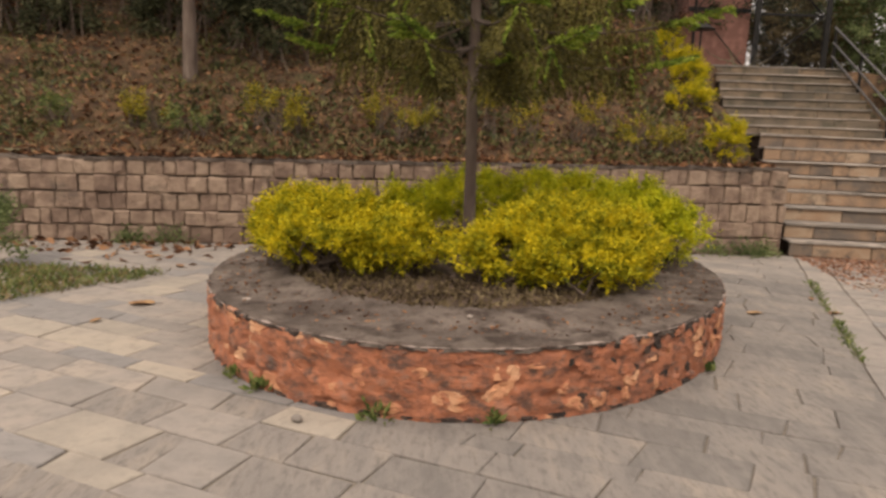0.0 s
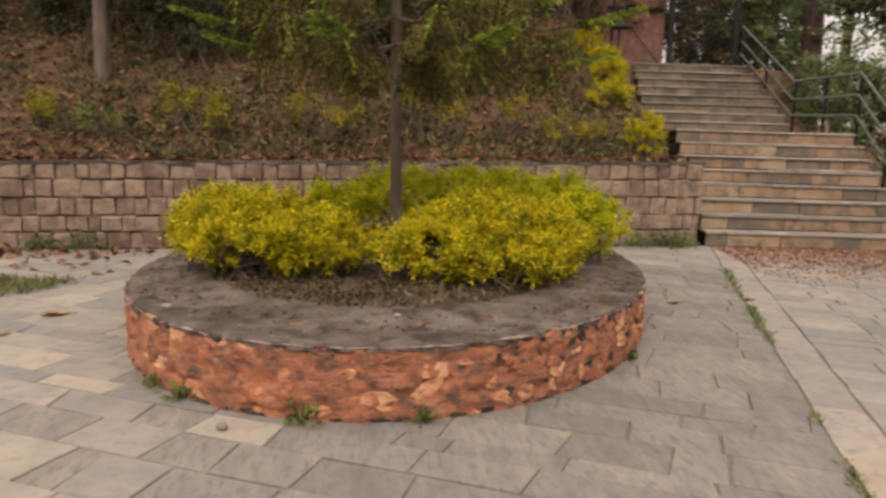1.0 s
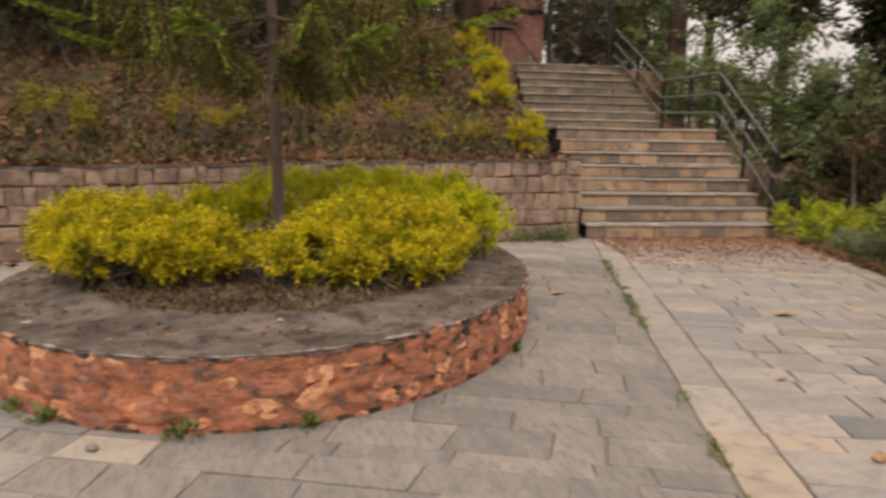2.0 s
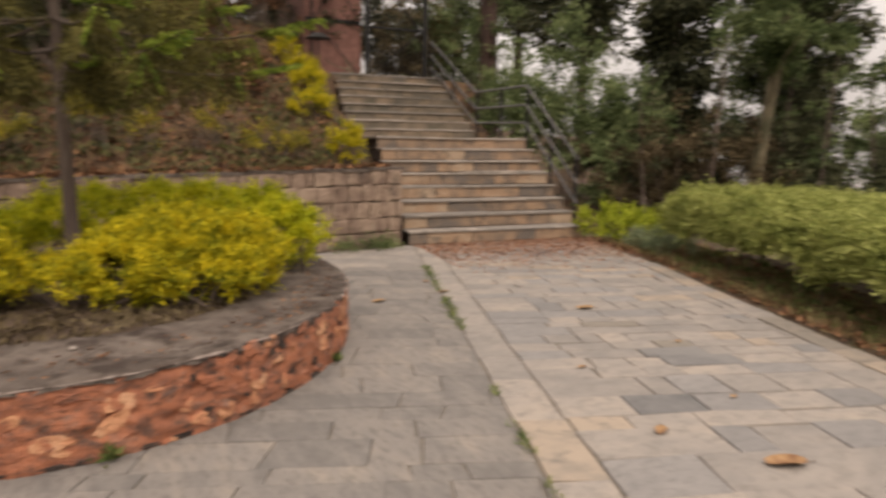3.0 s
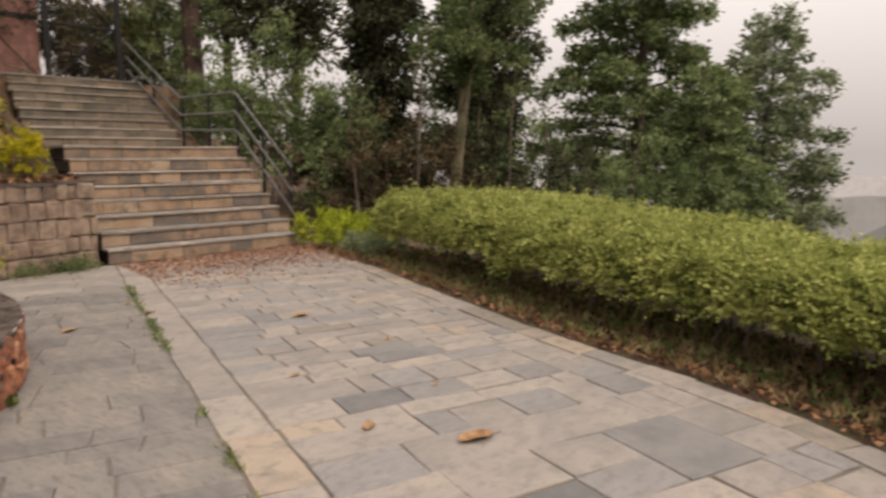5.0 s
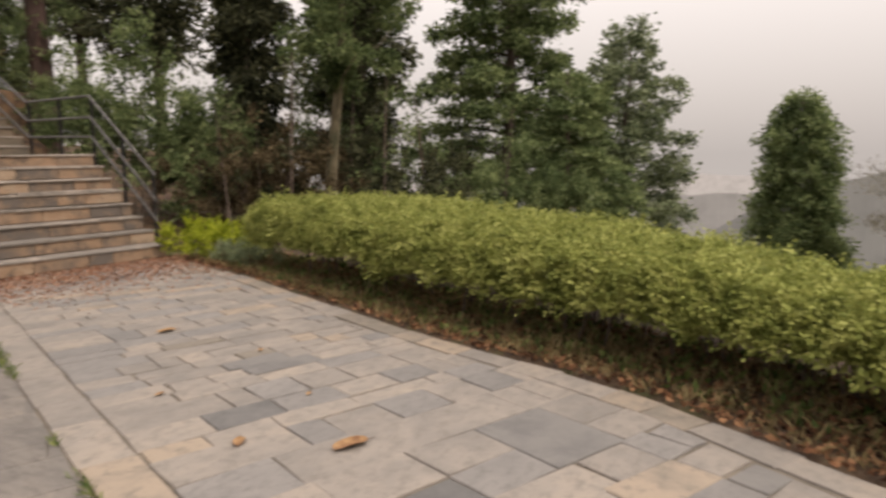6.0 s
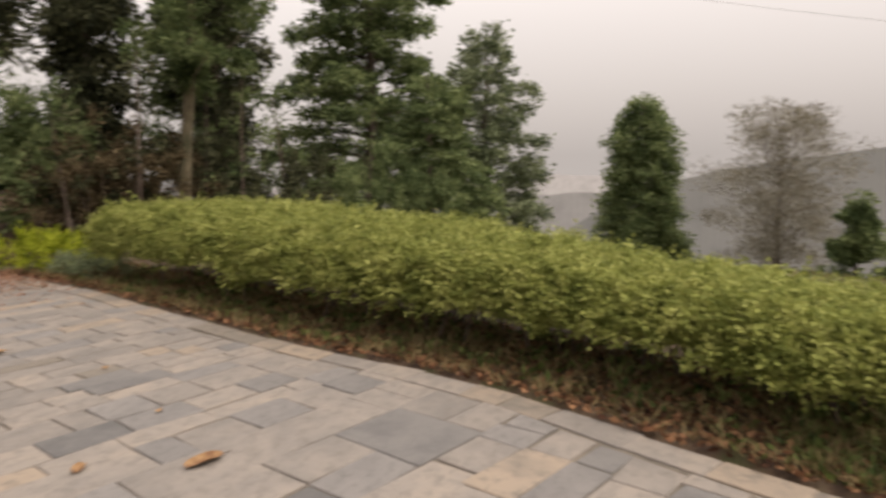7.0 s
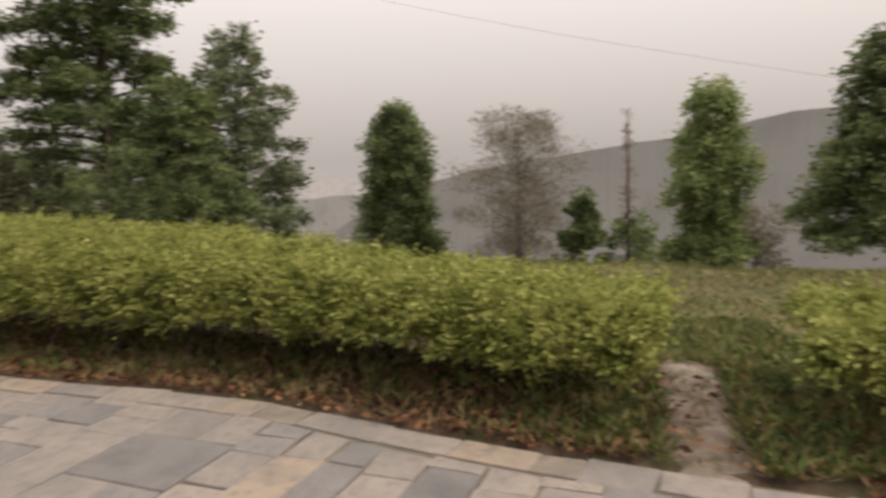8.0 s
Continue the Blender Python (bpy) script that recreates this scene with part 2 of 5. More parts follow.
def slab_mesh(poly, z0, z1, bev=0.006):
    """Verts and faces of a flat stone: outline, bevelled upper edge, open below."""
    c = np.mean(poly, axis=0)
    ins = []
    for p in poly:
        d = c - p
        ins.append(p + d / max(np.linalg.norm(d), 1e-6) * bev * 1.4)
    n = len(poly)
    verts = [(*p, z0) for p in poly] + [(*p, z1 - bev) for p in poly] + [(*p, z1) for p in ins]
    faces = []
    for ring in (0, n):
        for k in range(n):
            faces.append((ring + k, ring + (k + 1) % n, ring + n + (k + 1) % n, ring + n + k))
    faces.append(tuple(range(2 * n, 3 * n)))
    return verts, faces


def clip(poly, a, b):
    """The part of a convex outline on the left of the line from a to b."""
    out = []
    side = [(b[0] - a[0]) * (p[1] - a[1]) - (b[1] - a[1]) * (p[0] - a[0]) for p in poly]
    for i in range(len(poly)):
        p, q, s, t = poly[i], poly[(i + 1) % len(poly)], side[i], side[(i + 1) % len(poly)]
        if s >= 0:
            out.append(p)
        if s * t < 0:
            out.append(p + (q - p) * (s / (s - t)))
    return out


def area(poly):
    return 0.5 * abs(sum(p[0] * q[1] - p[1] * q[0] for p, q in zip(poly, poly[1:] + poly[:1])))


# ---- plan ----
WALL_A, WALL_B = np.array((-7.5, 6.64)), np.array((4.12, 7.93))        # foot of the retaining wall
WALL_DIR = (WALL_B - WALL_A) / np.linalg.norm(WALL_B - WALL_A)
PL_C, PL_A, PL_B = np.array((0.40, 4.85)), 2.13, 1.70                  # oval planter
PL_LONG, PL_SHORT = np.array((0.318, 0.948)), np.array((0.948, -0.318))
PL_H = 0.355
STRIP_A, STRIP_DIR = np.array((2.03, 2.10)), np.array((0.3607, 0.9327))
STRIP_ACROSS = np.array((0.9327, -0.3607))
EDGE = [(2.45, -3.0), (2.93, -1.92), (3.41, -0.89), (3.70, -0.35), (4.11, 0.32), (4.47, 1.25), (4.70, 2.0), (5.00, 2.78), (5.40, 3.72), (6.08, 5.28), (6.62, 6.85), (6.80, 7.55)]
ST_L, ST_E, ST_G = np.array((4.19, 7.93)), np.array((0.9945, -0.1045)), np.array((0.182, 0.983))
ST_W, RISE, RUN = 2.72, 0.18, 0.30


def wall_y(x):
    return WALL_A[1] + (x - WALL_A[0]) * WALL_DIR[1] / WALL_DIR[0]


def edge_x(y):
    return float(np.interp(y, [p[1] for p in EDGE], [p[0] for p in EDGE]))


def oval(ang, r=1.0):
    return PL_C + (PL_LONG * math.cos(ang) * PL_A + PL_SHORT * math.sin(ang) * PL_B) * r


def ground_z(x, y):
    d = (x - 4.4) * 0.924 - (y - 1.3) * 0.3825
    z = -0.035
    if d > 0:
        z -= 0.047 * max(min(d, 7) - 1.0, 0)
    if d > 7:
        z -= 0.20 * (min(d, 800) - 7)
    if d > 0.3:
        z += 0.03 * noise.noise((x * 0.7, y * 0.7, 0)) * min(d, 3)
    return z


# ---- ground: one sheet to the horizon ----
coords = [-3000, -1200, -500, -220, -110, -60, -36, -22, -14] + [c * 0.6 for c in range(-16, 36)] + [22, 26, 32, 40, 52, 70, 95, 130, 180, 250, 400, 800, 1500, 3000]
verts = [(x, y, ground_z(x, y)) for y in coords for x in coords]
n = len(coords)
faces = [(j * n + i, j * n + i + 1, (j + 1) * n + i + 1, (j + 1) * n + i) for j in range(n - 1) for i in range(n - 1)]
tagged(link_mesh("ground", verts, faces, M_GROUND, smooth=True), "rough grassy ground falling away into a hazy valley", "ground", kind="structure")


# ---- wooded bank behind the retaining wall ----
def bank_z(x, y):
    v = (y - ST_L[1]) / ST_G[1]
    u = x - (ST_L[0] + ST_G[0] * v)
    bumps = 0.10 * noise.noise((x * 1.3, y * 1.3, 3)) + 0.05 * noise.noise((x * 4, y * 4, 9))
    if u > -0.12 and u < 3.1 and v < 5.75:                     # under the stairs
        return -0.3 if v < 0.6 else (v - 0.8) * 0.45
    if u >= 3.1:
        return ground_z(x, y) + 0.10 * max(0, y - 7.4) + bumps * 0.6 if (v < 5.75 or u > 3.5) else 2.7
    if v >= 5.75 and u > -0.9:
        return 2.74
    s = y - wall_y(x)
    stair = min(.18 + .6 * max(v, 0), 1.44) if v < 3.6 else min(1.44 + .55 * (v - 3.4), 2.76)
    beside = stair - .06 + .9 * max(0, -u - .12)
    cap = 2.8 + min(max((3.4 - x) * 0.6, 0), 2.4)
    return min(max(0.93, min(beside, 9)) if v < 1.3 else beside, 0.93 + 0.56 * max(s - 0.25, 0), cap + 0.12 * s) + bumps * min(1, s * 1.5)


xs = [-16 + 0.28 * i for i in range(150)]
ys_rel = [0.12 + 0.28 * j for j in range(75)]
verts = [(x, wall_y(min(x, 4.3)) + r, bank_z(x, wall_y(min(x, 4.3)) + r)) for r in ys_rel for x in xs]
n = len(xs)
faces = [(j * n + i, j * n + i + 1, (j + 1) * n + i + 1, (j + 1) * n + i) for j in range(len(ys_rel) - 1) for i in range(n - 1)]
tagged(link_mesh("bank", verts, faces, M_BANK, smooth=True), "steep earth bank covered in dry leaf litter above the stone wall", "bank", kind="structure")


# ---- retaining wall of squared rubble, five courses ----
wall = thing("retaining_wall", "low retaining wall of squared brown sandstone blocks with dark mortar", "wall", kind="structure")
WALL_LEN = float(np.linalg.norm(WALL_B - WALL_A))


def wall_h(s):
    return 0.80 + 0.20 * s / WALL_LEN


def on_wall(s, depth, z):
    p = WALL_A + WALL_DIR * s + np.array((-WALL_DIR[1], WALL_DIR[0])) * depth
    return (p[0], p[1], z)


verts, faces = [], []
for s, h in ((0, wall_h(0)), (WALL_LEN, wall_h(WALL_LEN))):
    verts += [on_wall(s, 0.03, -0.2), on_wall(s, 0.40, -0.2), on_wall(s, 0.40, h - 0.03), on_wall(s, 0.03, h - 0.03)]
faces = [(0, 1, 2, 3), (7, 6, 5, 4), (0, 4, 5, 1), (1, 5, 6, 2), (2, 6, 7, 3), (3, 7, 4, 0)]
link_mesh("core", verts, faces, M_MORTAR, wall)


def block(s0, s1, z0, z1, proud, place, back=0.06, bev=0.014, lump=0.012):
    """A hewn block: a bevelled, slightly uneven face in front of its bed."""
    v = []
    for inset, dep in ((0, back), (0, -proud + bev), (bev, -proud)):
        for s, z in ((s0 + inset, z0 + inset), (s1 - inset, z0 + inset), (s1 - inset, z1 - inset), (s0 + inset, z1 - inset)):
            v.append(place(s + rng.normal() * lump * 0.4, dep + rng.normal() * lump * 0.4, z + rng.normal() * lump * 0.4))
    v.append(place(s0 + (s1 - s0) * rng.uniform(.3, .7), -proud - rng.random() * lump * .45, z0 + (z1 - z0) * rng.uniform(.3, .7)))
    f = [(k + r, (k + 1) % 4 + r, (k + 1) % 4 + 4 + r, k + 4 + r) for r in (0, 4) for k in range(4)]
    f += [(8 + k, 8 + (k + 1) % 4, 12) for k in range(4)]
    return v, f


s_lo = 1.5
rest_v, rest_f = [], []
courses = [0.0, 0.20, 0.39, 0.60, 0.81, 1.0]
for ci in range(5):
    s = -rng.random() * 0.1
    while s < WALL_LEN - 0.02:
        wdt = float(np.clip(rng.normal(0.178, 0.045), 0.10, 0.30))
        e = min(s + wdt, WALL_LEN)
        h0, h1 = wall_h(s) * courses[ci], wall_h(s) * courses[ci + 1]
        v, f = block(max(s, 0) + 0.004, e - 0.004, h0 + 0.004 + rng.random() * .006, h1 - 0.004 - rng.random() * .006, abs(rng.normal(0.0, 0.014)), on_wall, lump=.015, bev=.011)
        if s > s_lo and e - s > 0.05:
            link_mesh("stone", v, f, M_WALLSTONE, wall)
        else:
            rest_f += [tuple(i + len(rest_v) for i in ff) for ff in f]
            rest_v += v
        s = e
tagged(link_mesh("far_stones", rest_v, rest_f, M_WALLSTONE, wall), kind="stuff")
# thin weathered mud capping
bm = bmesh.new()
for i in range(48):
    s0, s1 = WALL_LEN * i / 48, WALL_LEN * (i + 1) / 48 + 0.01
    h = wall_h(s0) - 0.012 + rng.normal() * 0.006
    c = [on_wall(s0, -0.012 + rng.normal() * .008, h), on_wall(s1, -0.012 + rng.normal() * .008, h), on_wall(s1, 0.42, h), on_wall(s0, 0.42, h)]
    lo = [bm.verts.new(p) for p in c]
    hi = [bm.verts.new((p[0], p[1], p[2] + 0.03 + rng.random() * .012)) for p in c]
    bm.faces.new(hi)
    for k in range(4):
        bm.faces.new((lo[k], lo[(k + 1) % 4], hi[(k + 1) % 4], hi[k]))
part("capping", bm, M_RIM, wall, "crumbling grey-brown mud capping")


# ---- stairs: two flights with a landing ----
def st(u, v, z, origin=ST_L):
    p = origin + ST_E * u + ST_G * v
    return (p[0], p[1], z)


def prism(pts, z0, z1, bev=0.008):
    return slab_mesh([np.array(p[:2]) for p in pts], z0, z1, bev)


def flight(name, origin, width, count, z_base, rise, run, last_depth, label, stone, start=0.0):
    stairs = thing(name, label, "stairs", kind="structure")
    bm = bmesh.new()
    for k in range(count):
        d0, d1 = run * k + 0.05, run * (count - 1) + last_depth
        z0, z1 = z_base + rise * k - (0.25 if k == 0 else 0.0), z_base + rise * (k + 1) - 0.03
        lo = [bm.verts.new(st(u, v, z0, origin)) for u, v in ((start + .05, d0), (width - 0.02, d0), (width - 0.02, d1), (start + .05, d1))]
        hi = [bm.verts.new((p.co.x, p.co.y, z1)) for p in lo]
        bm.faces.new(hi)
        for q in range(4):
            bm.faces.new((lo[q], lo[(q + 1) % 4], hi[(q + 1) % 4], hi[q]))
    # The black core paints shade into the step ends and joints.
    part("core", bm, M_CRUSTSHADE, stairs)
    for k in range(count):
        zb, zt = z_base + rise * k, z_base + rise * (k + 1)
        shift = (rng.random() - 0.5) * 0.06
        u = start + shift
        while u < width - 0.05:
            w = float(np.clip(rng.normal(0.5, 0.2), 0.2, 1.0))
            e = width + shift if u + w > width - 0.18 else u + w
            v, f = block(u + 0.003, e - 0.003, zb + 0.004, zt - 0.026, 0.0, lambda s, d, z: st(s, run * k + 0.025 + d, z, origin), back=0.05, bev=0.005, lump=0.004)
            link_mesh("riser_stone", v, f, stone, stairs)
            u = e
        depth = last_depth if k == count - 1 else run + 0.03
        cuts = [start + shift - 0.01, width * (0.38 + 0.2 * rng.random()), width + shift + 0.01]
        if depth > 0.5:
            cuts = [start + shift - 0.01, width * .33, width * .66, width + shift + .01]
        for a, b in zip(cuts, cuts[1:]):
            v0 = run * k + 0.004 + rng.normal() * 0.008
            z1 = zt + rng.normal() * 0.004
            p = [st(a + .003, v0 + rng.normal() * .004, 0, origin), st(b - .003, v0 + rng.normal() * .004, 0, origin), st(b - .003, run * k + depth, 0, origin), st(a + .003, run * k + depth, 0, origin)]
            v, f = prism(p, zt - 0.027, z1)
            sag = rng.normal(size=4) * .006
            v = [(a2, b2, c2 + (float(sag[i2 % 4]) if i2 >= 4 else 0)) for i2, (a2, b2, c2) in enumerate(v)]
            link_mesh("tread_slab", v, f, M_TREAD, stairs)
    return stairs


flight("stairs_lower", ST_L, ST_W, 8, 0.0, RISE, RUN, 1.5, "lower flight of eight worn stone steps with pale overhanging treads", M_STEP, .06)
ST2 = np.array((4.82, 11.55))
flight("stairs_upper", ST2, 2.42, 8, 1.44, 0.165, 0.30, 2.6, "upper flight of eight stone steps rising to a dark gate", M_STEPSHADE)

# ---- oval planter of rubble under flaking orange limewash ----
planter = thing("planter", "low oval rubble-stone planter with flaking orange limewash and mud rim", "planter")
bm = bmesh.new()
SEG = 96
prev = None
for i in range(SEG):
    a = math.tau * i / SEG
    ring = []
    for r, z in ((0.972, -0.05), (0.972, PL_H - 0.07), (0.70, PL_H - 0.06), (0.66, PL_H - 0.08)):
        q = oval(a, r)
        ring.append(bm.verts.new((q[0], q[1], z)))
    if prev is None:
        first = ring
    else:
        for k in range(3):
            bm.faces.new((prev[k], ring[k], ring[k + 1], prev[k + 1]))
    prev = ring
for k in range(3):
    bm.faces.new((prev[k], first[k], first[k + 1], prev[k + 1]))
part("core", bm, M_PLASTER, planter)

# arc length table of the oval
ANG = np.linspace(0, math.tau, 721)
PTS = np.array([oval(a) for a in ANG])
ARC = np.concatenate([[0], np.cumsum(np.linalg.norm(np.diff(PTS, axis=0), axis=1))])


def on_oval(s, depth, z):
    a = float(np.interp(s % ARC[-1], ARC, ANG))
    p = oval(a)
    t = oval(a + 0.01) - oval(a - 0.01)
    t /= np.linalg.norm(t)
    nrm = np.array((t[1], -t[0]))
    if np.dot(nrm, p - PL_C) < 0:
        nrm = -nrm
    p = p - nrm * depth
    return (p[0], p[1], z)


# rough limewashed face
verts, faces = [], []
NS, NZ = 760, 25
for i in range(NS):
    s = ARC[-1] * i / NS
    for j in range(NZ):
        z = -0.02 + (PL_H + 0.004) * j / (NZ - 1)
        q = 0.014 * noise.noise((s * 7, z * 8, 1)) + 0.013 * noise.noise((s * 19, z * 20, 6)) + 0.007 * noise.noise((s * 48, z * 48, 2)) - 0.03 * max(0, noise.noise((s * 10, z * 14, 11)) - .2) * 2
        q -= 0.02 * max(0.0, (j - NZ + 3) / 2) * (0.5 + noise.noise((s * 9, 0, 2)))
        verts.append(on_oval(s, -q - 0.004, z + 0.008 * noise.noise((s * 8, z * 8, 3))))
for i in range(NS):
    for j in range(NZ - 1):
        k = (i + 1) % NS
        faces.append((i * NZ + j, k * NZ + j, k * NZ + j + 1, i * NZ + j + 1))
link_mesh("limewash", verts, faces, M_PLASTER, planter, "flaking orange limewash over rubble", smooth=True)


def cobble(s, z, w, h, proud):
    """A worn stone that shows through the face: an uneven low dome."""
    v, f = [], []
    n = 11
    ph, k1, k2 = rng.random() * 6, .18 * rng.normal(), .14 * rng.normal()
    for ring, (r, d) in enumerate(((1.0, .014), (.95, -proud * .7), (.75, -proud), (.35, -proud * 1.05))):
        for i in range(n):
            a = math.tau * i / n
            rr = r * (1 + k1 * math.cos(2 * a + ph) + k2 * math.cos(3 * a - ph) + .14 * rng.normal())
            ca, sa = math.cos(a), math.sin(a)
            v.append(on_oval(s + w * rr * math.copysign(abs(ca) ** .6, ca), d + rng.normal() * .003, min(max(z + h * rr * math.copysign(abs(sa) ** .75, sa), 0.002), PL_H - .006)))
    v.append(on_oval(s, -proud * 1.1, z))
    for r in range(3):
        for i in range(n):
            f.append((r * n + i, r * n + (i + 1) % n, (r + 1) * n + (i + 1) % n, (r + 1) * n + i))
    for i in range(n):
        f.append((3 * n + i, 3 * n + (i + 1) % n, 4 * n))
    return v, f


for z0, step in ((.045, .21), (.13, .25), (.215, .27), (.30, .33)):
    s = rng.random() * .3
    while s < ARC[-1] - .1:
        w = float(np.clip(rng.normal(.062, .024), .025, .12))
        east = on_oval(s, 0, 0)[0] > .75
        bare = rng.random() < (.4 if east else .75 if z0 < .1 else .6)
        v, f = cobble(s, z0 + rng.normal() * .025, w * (.65 if east else 1), float(np.clip(rng.normal(.032, .009), .016, .048)), (.009 if east else .002) + .004 * rng.random())
        link_mesh("stone", v, f, M_PATCH if bare else M_PLASTER, planter, "bare pale orange stone" if bare else "")
        s += max(step * (.5 + .9 * rng.random()) * (.7 if east else 1), w * 1.9)
# black crust patches: a broken fringe under the rim, wider on the east face, and at the foot
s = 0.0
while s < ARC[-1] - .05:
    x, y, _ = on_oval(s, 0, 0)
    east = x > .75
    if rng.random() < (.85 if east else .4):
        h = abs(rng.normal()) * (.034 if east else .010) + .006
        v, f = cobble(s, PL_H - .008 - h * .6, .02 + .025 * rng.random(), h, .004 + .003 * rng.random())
        link_mesh("crust", v, f, M_CRUSTSHADE, planter, "black crust patch")
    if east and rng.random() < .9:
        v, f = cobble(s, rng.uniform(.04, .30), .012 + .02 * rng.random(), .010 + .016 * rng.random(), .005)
        link_mesh("crust", v, f, M_CRUSTSHADE, planter, "black crust patch")
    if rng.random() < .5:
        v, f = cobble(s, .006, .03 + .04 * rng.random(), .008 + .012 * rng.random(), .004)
        link_mesh("crust", v, f, M_CRUSTSHADE, planter, "black crust patch")
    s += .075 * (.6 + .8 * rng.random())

# broken cement lip along the rim
verts, faces = [], []
for i in range(420):
    s = ARC[-1] * i / 420
    k = noise.noise((s * 5, 7, 0)) + .5 * noise.noise((s * 17, 2, 0))
    r = .002 + .017 * max(0, k + .08)
    for j in range(6):
        a = math.tau * j / 6
        verts.append(on_oval(s, -.004 + r * math.cos(a) + .004 * noise.noise((s * 30, j, 0)), PL_H - .010 + .006 * noise.noise((s * 11, 1, 5)) + r * .7 * math.sin(a)))
for i in range(420):
    for j in range(6):
        k = (i + 1) % 420
        faces.append((i * 6 + j, k * 6 + j, k * 6 + (j + 1) % 6, i * 6 + (j + 1) % 6))
link_mesh("rim_lip", verts, faces, M_LIP, planter, "broken pale cement lip")

# uneven mud top from rim to soil
verts, faces = [], []
NR = 24
for i in range(400):
    a = math.tau * i / 400
    for j in range(NR):
        r = 1.004 - 0.28 * j / (NR - 1)
        q = oval(a, r + (0.010 * noise.noise((a * 22, 0, 0)) + 0.006 * noise.noise((a * 60, 3, 0)) if j < 2 else 0))
        z = PL_H + 0.014 * noise.noise((q[0] * 5, q[1] * 5, 0)) + 0.009 * noise.noise((q[0] * 16, q[1] * 16, 4)) + 0.005 * noise.noise((q[0] * 40, q[1] * 40, 4)) - (0.028 if j == 0 else 0) + 0.03 * max(0, j - 10) / 13
        verts.append((q[0], q[1], z))
for i in range(400):
    for j in range(NR - 1):
        i2 = (i + 1) % 400
        faces.append((i * NR + j, i2 * NR + j, i2 * NR + j + 1, i * NR + j + 1))
link_mesh("mud_rim", verts, faces, M_RIM, planter, "cracked grey-brown mud top", smooth=True)
bm = bmesh.new()
grid = {}
cen = bm.verts.new((*PL_C, PL_H + 0.05))
ringp = None
for j in range(1, 8):
    ring = []
    for i in range(48):
        q = oval(math.tau * i / 48, 0.76 * j / 7)
        ring.append(bm.verts.new((q[0], q[1], PL_H + 0.045 - 0.03 * (j / 7) ** 2 + 0.02 * noise.noise((q[0] * 4, q[1] * 4, 8)))))
    for i in range(48):
        if ringp is None:
            bm.faces.new((cen, ring[i], ring[(i + 1) % 48]))
        else:
            bm.faces.new((ringp[i], ring[i], ring[(i + 1) % 48], ringp[(i + 1) % 48]))
    ringp = ring
part("soil", bm, M_SOIL, planter, "dark dry soil", smooth=True)


# ---- planting ----
def blob_points(balls, n, squash=0.25):
    """Points and outward aims over the outer skin of a union of ellipsoids (centre, radii)."""
    area_w = np.array([r[0] * r[1] + r[1] * r[2] + r[0] * r[2] for _, r in balls])
    pick = rng.choice(len(balls), size=n * 2, p=area_w / area_w.sum())
    d = unit(rng.normal(size=(n * 2, 3)))
    cs, rs = np.array([b[0] for b in balls], float)[pick], np.array([b[1] for b in balls], float)[pick]
    depth = 1 - squash * rng.random((n * 2, 1)) ** 1.5
    p = cs + d * rs * depth
    keep = np.ones(n * 2, bool)
    for i, (c, r) in enumerate(balls):
        inside = (((p - np.array(c)) / np.array(r)) ** 2).sum(1) < (1 - squash) ** 2
        keep &= ~(inside & (pick != i))
    p, d = p[keep][:n], unit(d / rs)[keep][:n]
    return p, d


def sprigs(p, d, up, size, per, spread=.9, tuft=5, reach=2.6):
    """Leaves along shoots, several shoots to a tuft: each tuft points outward, its shoots fan a little."""
    m = max(1, len(p) // (per * tuft))
    ax = unit(d[:m] + np.array((0, 0, up)) + rng.normal(size=(m, 3)) * .35)
    ax = unit(np.repeat(ax, tuft, 0) + rng.normal(size=(m * tuft, 3)) * .42 * spread)
    root = np.repeat(p[:m], tuft, 0) + rng.normal(size=(m * tuft, 3)) * size * .6
    ln = np.repeat(size * reach * (.6 + .9 * rng.random(m * tuft)), per)[:, None]
    t = np.tile(np.linspace(-.35, 1, per), m * tuft)[:, None]
    axr = np.repeat(ax, per, 0)
    side = unit(np.cross(axr, np.repeat(rng.normal(size=(m * tuft, 3)), per, 0)))
    flip = np.tile(np.where(np.arange(per) % 2, 1.0, -1.0), m * tuft)[:, None]
    P = np.repeat(root, per, 0) + axr * t * ln
    A = axr * (.55 + .5 * np.clip(t, 0, 1)) + side * flip * .75 + rng.normal(size=P.shape) * .22 * spread
    return P, A, size * (.6 + .6 * rng.random(len(P))) * (1.1 - .3 * np.clip(t[:, 0], 0, 1))


